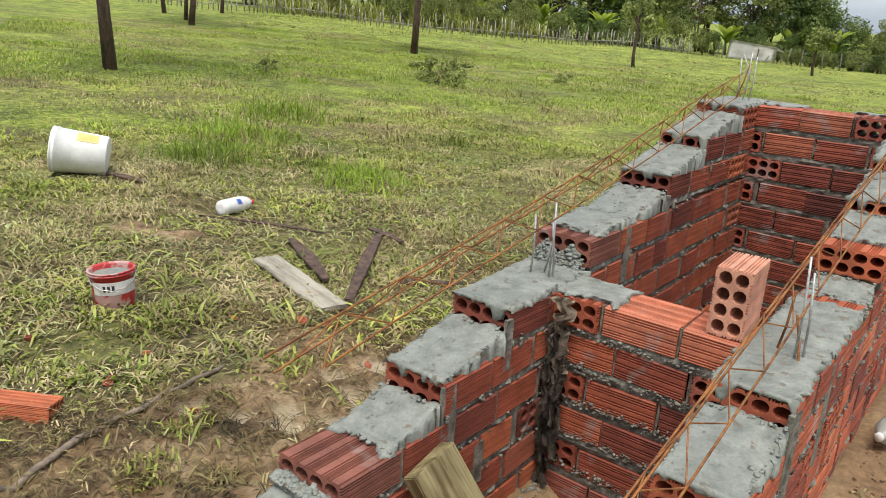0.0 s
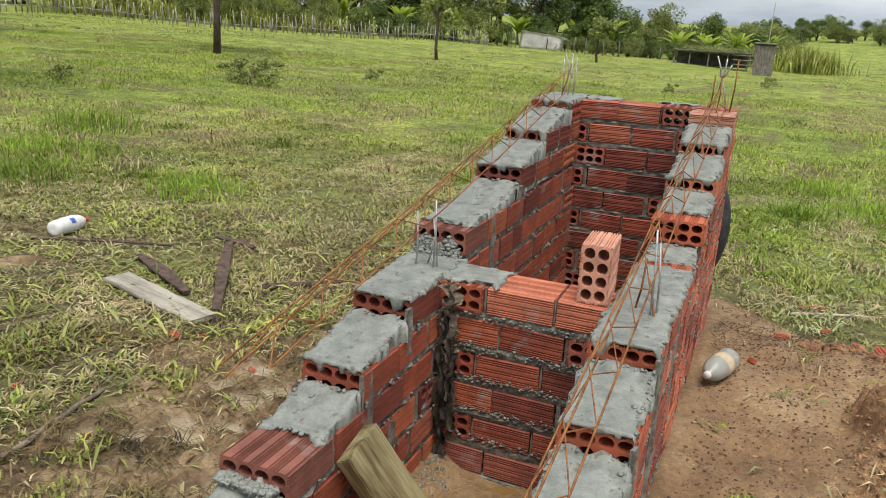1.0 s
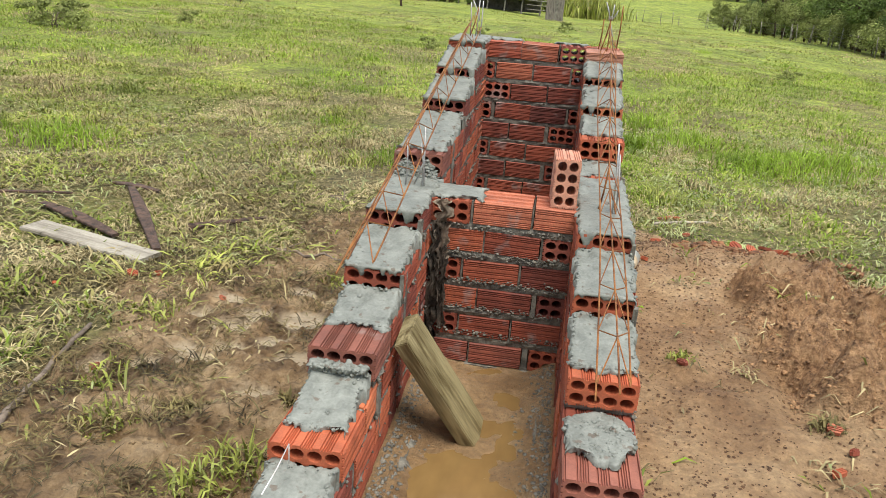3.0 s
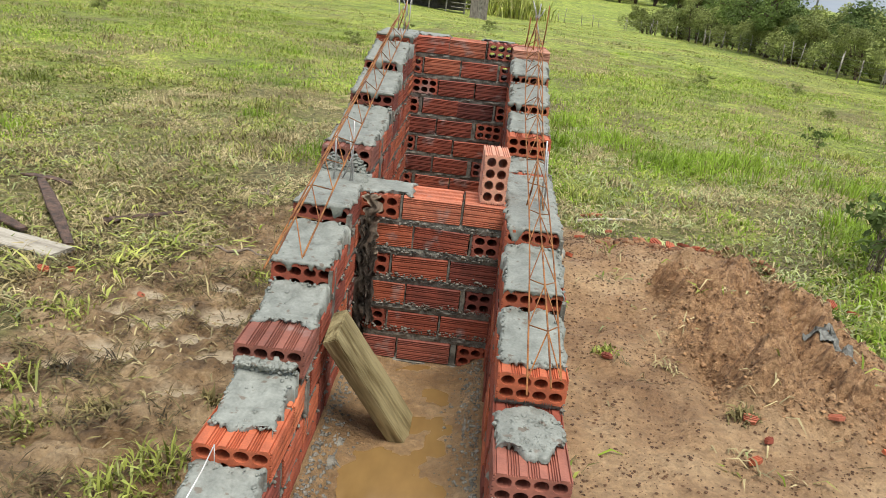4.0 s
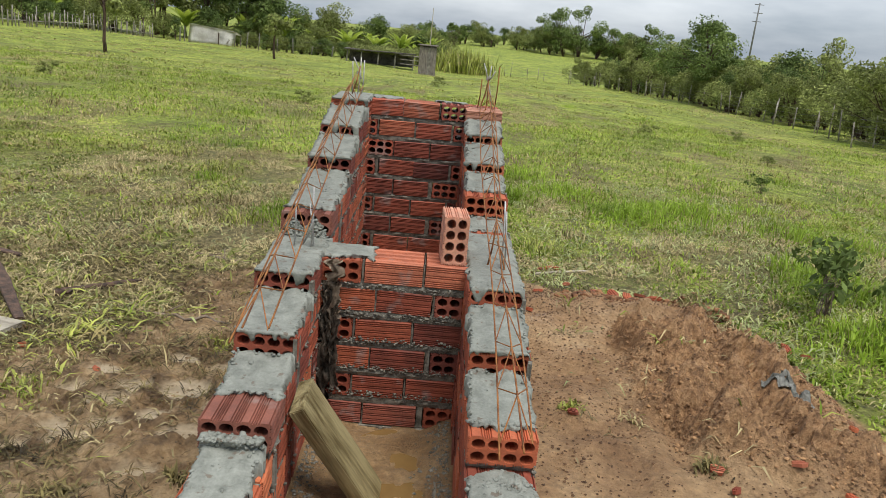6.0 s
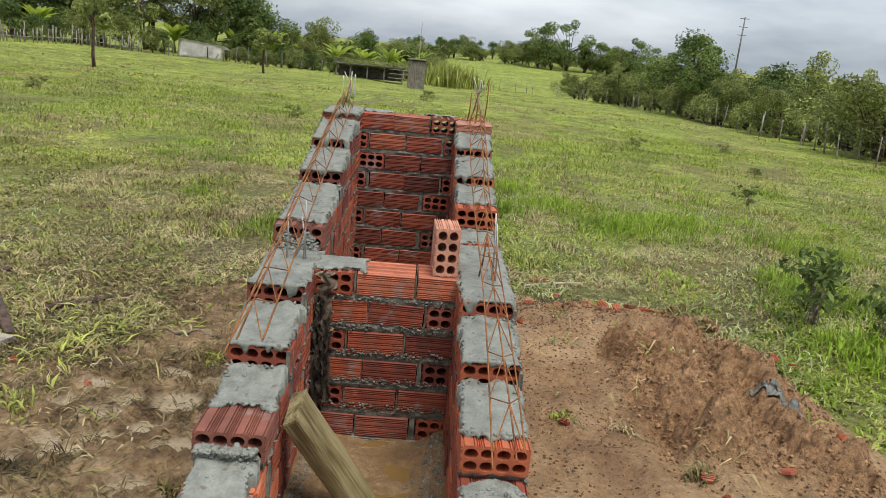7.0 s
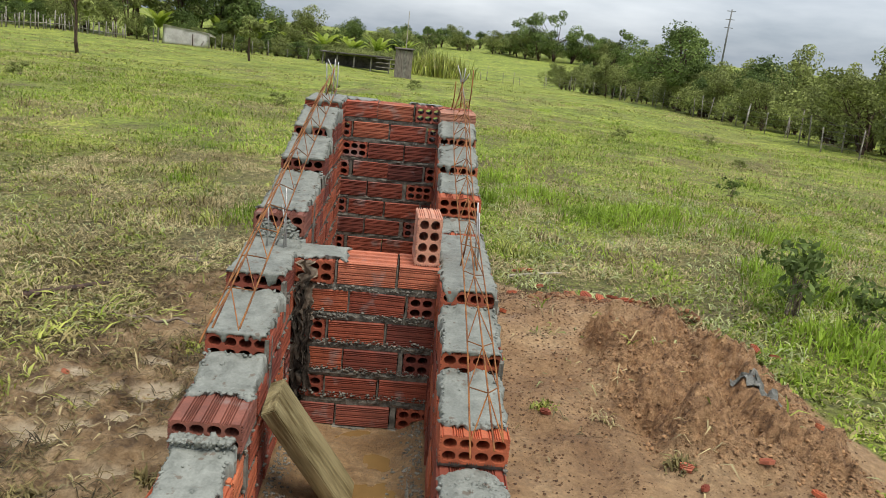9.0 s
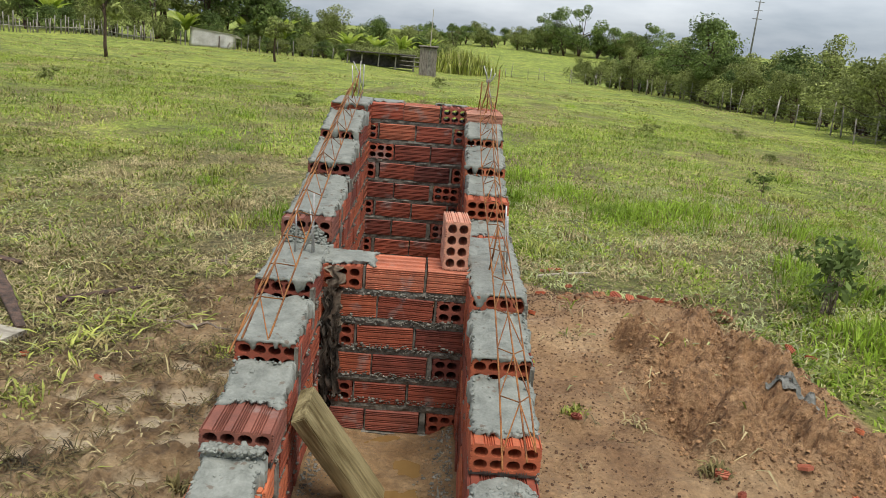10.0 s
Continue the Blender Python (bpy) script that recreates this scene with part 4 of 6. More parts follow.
def along(x0, y0, x1, y1, lift=0.0):
    """Pose at the middle of a line on the ground, x along it, tilted with the ground."""
    a, b = Vector((x0, y0, gz(x0, y0) + lift)), Vector((x1, y1, gz(x1, y1) + lift))
    d = (b - a).normalized()
    s = Vector((0, 0, 1)).cross(d).normalized()
    m = Matrix((d, s, d.cross(s))).transposed().to_4x4()
    return Matrix.Translation((a + b) / 2) @ m, (b - a).length


def worn_plank(name, label, m, ln, wd, th, mat, seed, category="plank", taper=0.0, bow=0.0):
    """A board along x with nicked ends, rounded edges and a slight bow."""
    bm = bmesh.new()
    n = 14
    rows = []
    for i in range(n + 1):
        u = i / n
        x = (u - 0.5) * ln
        w = wd * (1 - taper * abs(u - 0.5) * 2) * (1 + 0.10 * nz(x + seed, 1, 0, 9))
        off = 0.05 * wd * nz(x, seed, 3, 6)
        z = bow * math.cos((u - 0.5) * math.pi) + 0.1 * th * nz(x, 5, seed, 14)
        c = th * 0.22
        prof = [(-w / 2 + c, 0), (w / 2 - c, 0), (w / 2, c), (w / 2, th - c), (w / 2 - c, th), (0, th * 1.03), (-w / 2 + c, th), (-w / 2, th - c), (-w / 2, c)]
        ex = (0.02 * nz(seed, i, 2, 1.7)) if i in (0, n) else 0
        rows.append([bm.verts.new((x + ex * math.sin(3 * k + seed), off + py, pz + z)) for k, (py, pz) in enumerate(prof)])
    k = len(rows[0])
    for p, q in zip(rows, rows[1:]):
        for j in range(k):
            bm.faces.new((p[j], q[j], q[(j + 1) % k], p[(j + 1) % k]))
    bm.faces.new(rows[0])
    bm.faces.new(rows[-1][::-1])
    ob = part(name, bm, mat)
    ob.matrix_world = m
    return tagged(ob, label, category)


def stick(name, label, pts, r, mat, seed=0, branches=0, group=""):
    """A crooked branch lying on the ground along points (x, y)."""
    bm = bmesh.new()
    fine = []
    for (x0, y0), (x1, y1) in zip(pts, pts[1:]):
        for i in range(5):
            u = i / 5
            fine.append((x0 + (x1 - x0) * u, y0 + (y1 - y0) * u))
    fine.append(pts[-1])
    o = Vector((pts[0][0], pts[0][1], gz(*pts[0])))
    P, R = [], []
    for i, (x, y) in enumerate(fine):
        P.append(Vector((x + 0.35 * r * nz(i, seed, 0, 0.9), y + 0.35 * r * nz(i, seed, 5, 0.9), gz(x, y) + r * 0.75)) - o)
        R.append(r * (1 - 0.4 * i / len(fine)) * (1 + 0.18 * nz(i, seed, 9, 1.1)))
    tube(bm, P, R, 7)
    for k in range(branches):
        i = 2 + (k * 3) % (len(P) - 3)
        d = Vector((math.cos(seed + k * 2.1), math.sin(seed + k * 2.1), 0.25)) * 0.12
        tube(bm, [P[i], P[i] + d * 0.5, P[i] + d], [r * 0.5, r * 0.4, r * 0.25], 5)
    ob = part(name, bm, mat, smooth=True)
    ob.matrix_world = Matrix.Translation(o)
    return tagged(ob, label, "stick", group)


m, ln = along(-2.53, 0.81, -1.73, 0.55, 0.012)
worn_plank("wooden_board", "weathered grey-white wooden board lying on trampled grass", m, 0.82, 0.145, 0.022, M_BOARD, 1.0)
m, ln = along(-2.70, 1.14, -2.08, 0.83, 0.015)
worn_plank("bark_strip", "dark reddish strip of split bark in the grass", m, ln, 0.085, 0.016, M_BARK, 2.0, "bark", 0.5, 0.015)
m, ln = along(-2.46, 1.65, -1.78, 0.69, 0.015)
worn_plank("bark_strip", "long dark split of rotten wood in the grass", m, ln, 0.07, 0.02, M_BARK, 3.0, "bark", 0.4, 0.02)
m, ln = along(-2.62, 1.72, -2.28, 1.66, 0.012)
worn_plank("bark_strip", "short dark strip of rotten bark on the grass", m, ln, 0.06, 0.015, M_BARK, 4.0, "bark", 0.5, 0.01)
m, ln = along(-3.42, 1.02, -2.7, 1.42, 0.01)
worn_plank("bark_strip", "thin brown strip of bark half hidden in grass", m, ln, 0.03, 0.012, M_BARK, 4.5, "bark", 0.6, 0.01)
m, ln = along(-4.8, 1.1, -4.2, 1.2, 0.012)
worn_plank("bark_strip", "reddish brown bark lying beside the white bucket", m, 0.45, 0.07, 0.016, M_BARK, 4.7, "bark", 0.5, 0.01)
stick("stick", "dark rotten stick lying on the mud edge", [(-1.83, 1.13), (-1.70, 1.28), (-1.5, 1.43)], 0.021, M_BARK, 5, 1)
stick("stick", "thin grey stick lying on the grass", [(-1.42, 2.06), (-1.2, 1.98), (-0.95, 1.91)], 0.012, M_TWIG, 6, 2)
stick("stick", "thin brown stick pressed into mud", [(-1.33, 0.97), (-1.1, 0.9), (-0.84, 0.88)], 0.009, M_TWIG, 7, 1)
stick("stick", "long crooked grey branch lying on trampled grass", [(-1.38, -1.28), (-1.42, -1.02), (-1.50, -0.66), (-1.555, -0.40), (-1.59, -0.17)], 0.014, M_TWIG, 8, 2)
stick("stick", "pale stripped stick lying on the grass edge", [(0.76, 2.25), (0.95, 2.38), (1.16, 2.48)], 0.011, M_PALEWOOD, 9)


def clay_shard(label, m, w, ln, mat, seed):
    """A broken flake of ribbed brick wall: grooved slab with a torn outline."""
    bm = bmesh.new()
    n = 9
    top, bot = [], []
    for i in range(n):
        a = 2 * math.pi * i / n
        r = 1 + 0.35 * nz(math.cos(a) * 2 + seed, math.sin(a) * 2, seed, 1.3)
        x, y = 0.5 * ln * r * math.cos(a), 0.5 * w * r * math.sin(a)
        top.append(bm.verts.new((x, y, 0.012 + 0.003 * nz(x, y, seed, 40))))
        bot.append(bm.verts.new((x * 0.95, y * 0.95, 0)))
    for i in range(n):
        bm.faces.new((bot[i], bot[(i + 1) % n], top[(i + 1) % n], top[i]))
    bm.faces.new(top)
    bm.faces.new(bot[::-1])
    for k in range(3):
        y = (k - 1) * w * 0.22
        box(bm, -ln * 0.36, ln * 0.36, y - w * 0.05, y + w * 0.05, 0.010, 0.0165)
    ob = part("brick_shard", bm, mat)
    ob.matrix_world = m
    return tagged(ob, label, "brick shard", "broken brick pieces")


sr = random.Random(11)
SHARDS = [(-1.69, 0.31, 0.10), (-1.62, 0.40, 0.06), (-1.42, -0.42, 0.06), (-1.78, -0.52, 0.08), (-1.9, -0.30, 0.05), (-1.25, 0.25, 0.05), (-2.3, -0.55, 0.06), (-1.95, 0.15, 0.05),
          (0.86, 2.44, 0.13), (0.93, 2.42, 0.06), (0.72, 1.75, 0.07), (1.02, 1.60, 0.08), (1.12, 1.56, 0.10), (1.18, 1.50, 0.09), (1.24, 1.46, 0.11), (1.31, 1.42, 0.10),
          (1.30, 1.52, 0.06), (1.62, 1.55, 0.15), (1.70, 1.50, 0.08), (1.38, 0.98, 0.14), (1.46, 0.92, 0.07), (1.94, 1.12, 0.09), (2.02, 1.05, 0.07), (1.02, -0.42, 0.08),
          (1.05, -0.52, 0.06), (1.44, -0.48, 0.07), (1.30, -0.38, 0.08), (0.62, -0.05, 0.06), (0.60, 1.2, 0.05), (0.92, 1.95, 0.05), (1.55, -0.22, 0.06), (0.98, -0.62, 0.07)]
for i, (x, y, s) in enumerate(SHARDS):
    clay_shard("broken orange clay brick shard lying on mud" if x > 0 else "broken red clay brick shard on trampled grass",
               on_ground(x, y, 0.004 + 0.012 * (x > 0.9 and y > 0.9), sr.uniform(-25, 25), sr.uniform(-20, 20), sr.uniform(0, 360)), s * (0.6 if y > 0.9 else 0.42), s * (0.95 if y > 0.9 else 0.7), (M_BRICK, M_BRICK_ORANGE, M_BRICK_DULL)[i % 3], i * 1.7)
loose = new("hollow_brick", MESH[("full", M_BRICK.name)])
loose.matrix_world = on_ground(-1.80, -0.83, 0.02, 4, 8, 128)
loose.scale = (0.55, 1.35, 0.75)
tagged(loose, "half-sunk broken red brick lying in trampled grass", "brick")

# leaning plank in the pit
a, b = Vector((-0.292, -0.585, -0.247)), Vector((-0.066, -0.478, -0.645))
d = (b - a).normalized()
s = Vector((0.12, 0.985, 0.10))
s = (s - d * s.dot(d)).normalized()
m = Matrix.Translation((a + b) / 2) @ Matrix((d, s, d.cross(s))).transposed().to_4x4()
bm = bmesh.new()
L = (b - a).length
box(bm, -L / 2, L / 2, -0.07, 0.07, -0.026, 0.022, 0.003)
bmesh.ops.subdivide_edges(bm, edges=bm.edges, cuts=3, use_grid_fill=True)
for v in bm.verts:
    v.co += Vector((0.004 * nz(v.co.x, v.co.y, 1, 30), 0.003 * nz(v.co.x, v.co.y, 2, 12), 0.002 * nz(v.co.x, v.co.y, 3, 25)))
plank = part("wooden_plank", bm, M_PLANK)
plank.matrix_world = m
tagged(plank, "damp mossy plank leaning on the brick wall inside the pit", "plank")

# torn sack hanging in the corner of the cross wall
rootp = thing("torn_sack", pose(-0.30, -0.012, -0.02), "dirty torn cement sack strips hanging in the wall corner", "sack")
for k in range(5):
    bm = bmesh.new()
    w = (0.05, 0.035, 0.03, 0.04, 0.03)[k]
    top, ln = (0.02, -0.06, -0.10, -0.2, -0.15)[k], (0.22, 0.34, 0.48, 0.36, 0.32)[k]
    x0 = (0.02, 0.005, -0.01, 0.0, 0.03)[k]
    rows = []
    n = 20
    for i in range(n + 1):
        u = i / n
        row = []
        for j in range(6):
            v = j / 5 - 0.5
            x = x0 + v * w * (1 + 0.9 * nz(u * 9, k, 0, 1.5)) + 0.022 * nz(u * 6, k, 7, 1.3)
            y = -0.012 - 0.03 * abs(nz(u * 11, v * 2, k, 1.9)) - 0.010 * math.sin(j * 1.9 + u * 13)
            z = top - u * ln * (1 + 0.12 * nz(v * 6, k, 3, 1))
            row.append(bm.verts.new((x, y, z)))
        rows.append(row)
    for p, q in zip(rows, rows[1:]):
        for j in range(5):
            bm.faces.new((p[j], p[j + 1], q[j + 1], q[j]))
    bmesh.ops.solidify(bm, geom=bm.faces[:], thickness=0.003)
    part("strip", bm, M_SACK if k == 0 else M_CLOTH, rootp, "pale brown paper strip" if k == 0 else "", smooth=True)

# shallow water that stands in the hollows of the pit floor
bm = bmesh.new()
ring = []
for i in range(40):
    t = 2 * math.pi * i / 40
    r = 1 + 0.12 * nz(math.cos(t) * 1.5, math.sin(t) * 1.5, 4, 1)
    ring.append(bm.verts.new((-0.065 + 0.20 * r * math.cos(t), -0.52 + 0.50 * r * math.sin(t), 0)))
bm.faces.new(ring)
puddle = part("puddle", bm, M_WATER)
puddle.location.z = FLOOR + 0.004
tagged(puddle, "shallow yellow-brown puddle on the muddy pit floor", "puddle", kind="structure")

# builder's cord hanging from a brick of the stair
bm = bmesh.new()
tube(bm, [(-0.453, -1.150, -0.300), (-0.437, -1.275, -0.280), (-0.421, -1.400, -0.248)], 0.0016, 5)
tube(bm, [(-0.453, -1.150, -0.300), (-0.452, -1.152, -0.351)], 0.0014, 5)
cord = part("builders_cord", bm, M_LABEL, smooth=True)
tagged(cord, "thin white builder's cord hanging from the stepped wall", "cord")

# buckets


def bucket_shell(r0, r1, h, wall=0.004, rim=0.006):
    prof = [(0.001, 0.0), (r0 * 0.96, 0.0), (r0, 0.006), (r0 + (r1 - r0) * 0.5, h * 0.5), (r1, h * 0.90), (r1 + rim, h * 0.905), (r1 + rim, h * 0.93), (r1 + 0.001, h * 0.935),
            (r1 + 0.001, h * 0.97), (r1 + rim, h * 0.975), (r1 + rim, h), (r1 - wall, h), (r1 - wall, h * 0.93), (r0 - wall, 0.012), (0.001, 0.012)]
    bm = bmesh.new()
    lathe(bm, prof, 40)
    return bm


def wrap(r, z0, z1, a0, a1, slope=0.0, grow=0.0012):
    """A printed patch wrapped on a bucket's flank."""
    bm = bmesh.new()
    n = 14
    lo, hi = [], []
    for i in range(n + 1):
        a = a0 + (a1 - a0) * i / n
        for z, ringv in ((z0, lo), (z1, hi)):
            rr = r + slope * z + grow
            ringv.append(bm.verts.new((rr * math.cos(a), rr * math.sin(a), z)))
    for i in range(n):
        bm.faces.new((lo[i], lo[i + 1], hi[i + 1], hi[i]))
    return bm


red = thing("paint_bucket", on_ground(-2.45, -0.105, -0.006, 2, -3, 0), "red plastic bucket smeared with cement, half full of mortar", "bucket")
part("body", bucket_shell(0.083, 0.096, 0.175), M_RED, red, smooth=True)
face = math.atan2(-1.8 + 0.05, 0.55 + 2.41)
sl = 0.013 / 0.16
part("label", wrap(0.083, 0.075, 0.135, face - 1.0, face + 1.3, sl), M_LABEL, red, "white paper label with black bars")
for k, (o, wdt) in enumerate(((-0.36, 0.16), (-0.16, 0.16), (0.04, 0.16))):
    part("print_bar", wrap(0.083, 0.092, 0.12, face + o - wdt / 2, face + o + wdt / 2 - 0.04, sl, 0.002), M_INK, red, "black printed bar")
bm = bmesh.new()
lathe(bm, [(0.001, 0.158), (0.04, 0.162), (0.075, 0.150), (0.091, 0.148)], 24)
for v in bm.verts:
    v.co.z += 0.006 * nz(v.co.x, v.co.y, 2, 40)
part("mortar", bm, M_MORTAR, red, "grey wet mortar inside", smooth=True)
bm = bmesh.new()
tube(bm, [Vector((0.101 * math.cos(face + 1.57) * c, 0.101 * math.sin(face + 1.57) * c, 0.158)) + Vector((math.cos(face), math.sin(face), 0)) * q - Vector((0, 0, 0.055 * (q / 0.103)))
          for c, q in ((1, 0), (0.85, 0.055), (0.5, 0.092), (0, 0.108), (-0.5, 0.092), (-0.85, 0.055), (-1, 0))], 0.0022, 5)
part("handle", bm, M_STEEL, red, "thin wire handle")

ax = Vector((-0.60, -0.78, 0.13)).normalized()
sx_ = Vector((0, 0, 1)).cross(ax).normalized()
wm = Matrix.Translation(Vector((-4.66, 1.14, gz(-4.66, 1.14) + 0.15))) @ Matrix((sx_, ax.cross(sx_), ax)).transposed().to_4x4()
white = thing("plastic_bucket", wm, "scuffed white plastic bucket lying on its side in grass", "bucket")
part("body", bucket_shell(0.14, 0.16, 0.37), M_WHITE, white, smooth=True)
part("print_patch", wrap(0.1405, 0.06, 0.20, 0.75, 1.35, 0.02 / 0.33), M_YELLOW, white, "yellow printed patch")


def bottle(label, m, band, cap, body_mat):
    root = thing("plastic_bottle", m, label, "bottle", "empty drink bottles")
    bm = bmesh.new()
    lathe(bm, [(0.001, 0.006), (0.03, 0.0), (0.05, 0.012), (0.052, 0.05), (0.049, 0.075), (0.052, 0.09), (0.052, 0.185), (0.048, 0.20), (0.050, 0.215), (0.044, 0.245), (0.028, 0.275), (0.014, 0.292), (0.013, 0.31), (0.001, 0.311)], 22)
    for v in bm.verts:
        v.co.x *= 1 - 0.10 * abs(nz(v.co.z, v.co.y, 3, 16))
        v.co.y *= 1 + 0.06 * nz(v.co.z, v.co.x, 4, 14)
    part("body", bm, body_mat, root, smooth=True)
    bm = bmesh.new()
    lathe(bm, [(0.0535, 0.10), (0.0535, 0.175)], 22)
    part("label", bm, band, root, "coloured wrap label", smooth=True)
    bm = bmesh.new()
    lathe(bm, [(0.001, 0.298), (0.0165, 0.298), (0.0165, 0.317), (0.001, 0.318)], 14)
    part("cap", bm, cap, root, smooth=True)
    for k in range(2):
        bm = wrap(0.0535, 0.115, 0.155, 0.6 + k * 1.5, 1.3 + k * 1.5, 0, 0.001)
        part("print_bar", bm, (M_REDCLEAN, M_BLUE)[k] if body_mat is not M_PET else M_FADED, root)
    return root


def lying(x0, y0, x1, y1, r):
    a, b = Vector((x0, y0, gz(x0, y0) + r)), Vector((x1, y1, gz(x1, y1) + r))
    d = (b - a).normalized()
    s = Vector((0, 0, 1)).cross(d).normalized()
    return Matrix.Translation(a) @ Matrix((s, d.cross(s), d)).transposed().to_4x4()


bottle("empty white plastic drink bottle lying in the grass", lying(-3.39, 1.16, -3.46, 1.50, 0.05), M_LABEL, M_REDCLEAN, M_WHITE)
bottle("crumpled clear plastic bottle lying on mud by the wall", lying(0.515, 1.04, 0.43, 0.80, 0.046) @ Matrix.Diagonal((0.92, 0.92, 0.68, 1)), M_FADED, M_LABEL, M_PET)

# big tyre standing behind the end wall
tyre = thing("truck_tyre", pose(-0.09, 1.94, gz(0, 1.94) + 0.49, 84, 0, 0), "worn black truck tyre leaning behind the end wall", "tyre")
bm = bmesh.new()
prof = [(0.28, -0.08), (0.34, -0.108), (0.44, -0.112), (0.485, -0.09), (0.495, -0.03), (0.495, 0.03), (0.485, 0.09), (0.44, 0.112), (0.34, 0.108), (0.28, 0.08), (0.285, 0.0), (0.28, -0.08)]
lathe(bm, prof, 64)
part("casing", bm, M_TYRE, tyre, smooth=True)

# grey cement rag on the heap
bm = bmesh.new()
rows = []
for i in range(22):
    row = []
    for j in range(8):
        u, v = i / 21, j / 7
        x, y = 1.43 + 0.10 * u + 0.06 * (v - 0.5), 0.22 - 0.18 * u + 0.04 * (v - 0.5)
        row.append(bm.verts.new((x + 0.02 * nz(u * 3, v * 3, 1, 2), y, gz(x, y) + 0.022 + 0.016 * abs(nz(u * 5, v * 4, 2, 1.6)) * (1 - abs(2 * v - 1)) - 0.012 * abs(2 * v - 1))))
    rows.append(row)
for p, q in zip(rows, rows[1:]):
    for j in range(7):
        bm.faces.new((p[j], p[j + 1], q[j + 1], q[j]))
bmesh.ops.solidify(bm, geom=bm.faces[:], thickness=0.004)
tagged(part("cement_rag", bm, material("stiff_cement_cloth", (0.22, 0.22, 0.195), (0.42, 0.42, 0.38), 22, 0.85, 0.8, 120), smooth=True), "stiff grey cement-soaked rag lying on the dirt heap", "rag")

# clods and crumbs of earth: far too many to count
M_MUDCLOD = material("brown_mud_clod", (0.085, 0.052, 0.024), (0.25, 0.17, 0.085), 12, 0.8, 0.8, 70, island=0.25)
M_REDCLOD = material("red_earth_clod", (0.11, 0.048, 0.022), (0.31, 0.15, 0.07), 30, 0.9, 0.8, 70, island=0.3)
M_CLOD = material("earth_clod", (0.16, 0.085, 0.04), (0.42, 0.245, 0.118), 30, 0.9, 0.8, 70, island=0.25)


def crumbs(name, label, n, where, smin, smax, mat, seed):
    rg = np.random.default_rng(seed)
    base = np.array([(1, 0, 0), (-1, 0, 0), (0, 1, 0), (0, -1, 0), (0, 0, 1), (0, 0, -1), (.6, .6, .5), (-.6, .6, .5), (.6, -.6, .5), (-.6, -.6, .5)], float)
    tri8 = np.array([(0, 6, 8), (6, 2, 7), (7, 1, 9), (9, 3, 8), (6, 7, 4), (7, 9, 4), (9, 8, 4), (8, 6, 4), (0, 2, 6), (2, 1, 7), (1, 3, 9), (3, 0, 8)])
    x, y = where(rg, n)
    z = ground_height(x, y)
    s = smin + (smax - smin) * rg.random(n) ** 3
    v = base[None] * (0.75 + 0.5 * rg.random((n, 10, 1))) * s[:, None, None]
    v[:, :, 2] *= 0.7
    v += np.stack([x, y, z + s * 0.2], 1)[:, None]
    t = tri8[None] + 10 * np.arange(n)[:, None, None]
    ob = raw(name, v.reshape(-1, 3), t.reshape(-1, 3), mat)
    return tagged(ob, label, "earth", kind="stuff")


def clods(name, label, n, where, smin, smax, mat, seed, category="earth"):
    """Broken lumps of soil with knobbly faces, sunk in the ground."""
    rg = np.random.default_rng(seed)
    bm = bmesh.new()
    bmesh.ops.create_icosphere(bm, subdivisions=2, radius=1)
    base = np.array([v.co[:] for v in bm.verts])
    bm.verts.index_update()
    tri = np.array([[v.index for v in f.verts] for f in bm.faces])
    bm.free()
    x, y, *level = where(rg, n)
    s = smin + (smax - smin) * rg.random(n) ** 2.5
    k = len(base)
    v = base[None] * (0.62 + 0.66 * rg.random((n, k, 1))) * s[:, None, None] * rg.uniform(0.7, 1.3, (n, 1, 3))
    v[:, :, 2] *= 0.75
    v += np.stack([x, y, (level[0] if level else ground_height(x, y)) - s * (0.1 if level else 0.3)], 1)[:, None]
    ob = raw(name, v.reshape(-1, 3), (tri[None] + k * np.arange(n)[:, None, None]).reshape(-1, 3), mat)
    return tagged(ob, label, category, kind="stuff")


def crest_spots(rg, n):
    """Thickest where the dug earth breaks off."""
    x, y = rg.uniform(0.75, 1.95, n * 6), rg.uniform(-0.75, 1.35, n * 6)
    p = plateau(x, y)
    w = 0.10 + 1.0 * p * (1 - p) * 4 + 0.5 * p * smooth01(0.0, 0.8, patchy(x, y, 3.5, 7.0))
    pick = np.argsort(-w * rg.random(n * 6) ** 0.8)[:n]
    return x[pick], y[pick]


def patchy(x, y, s, seed):
    return lumps(x * s + seed, y * s - seed, 0, 6)


def right_mud(rg, n):
    y = rg.uniform(-1.2, 1.9, n)
    return 0.42 + (np.interp(y, [-1.2, 0.9, 1.9], [1.5, 1.4, 0.5])) * rg.random(n), y


def left_mud(rg, n):
    y = rg.uniform(-1.6, 1.9, n)
    return -0.56 - (0.75 + 0.25 * np.clip(-y, 0, 2)) * rg.random(n), y


crumbs("earth_clods", "loose crumbled orange-brown earth on the dirt heap", 3600, crest_spots, 0.002, 0.010, M_CLOD, 3)
clods("earth_clods", "dark crumbling clods of dug earth on the heap", 380, crest_spots, 0.003, 0.012, M_CLOD, 13)


def rim_spots(rg, n):
    """Along the torn turf where the bare earth ends."""
    k = np.linspace(0, 1, 7)
    t = rg.random(n)
    x = np.interp(t, k, [0.86, 1.05, 1.25, 1.48, 1.66, 1.76, 1.83]) + rg.normal(0, 0.05, n)
    y = np.interp(t, k, [1.58, 1.50, 1.42, 1.34, 1.12, 0.72, 0.1]) + rg.normal(0, 0.05, n)
    return x, y


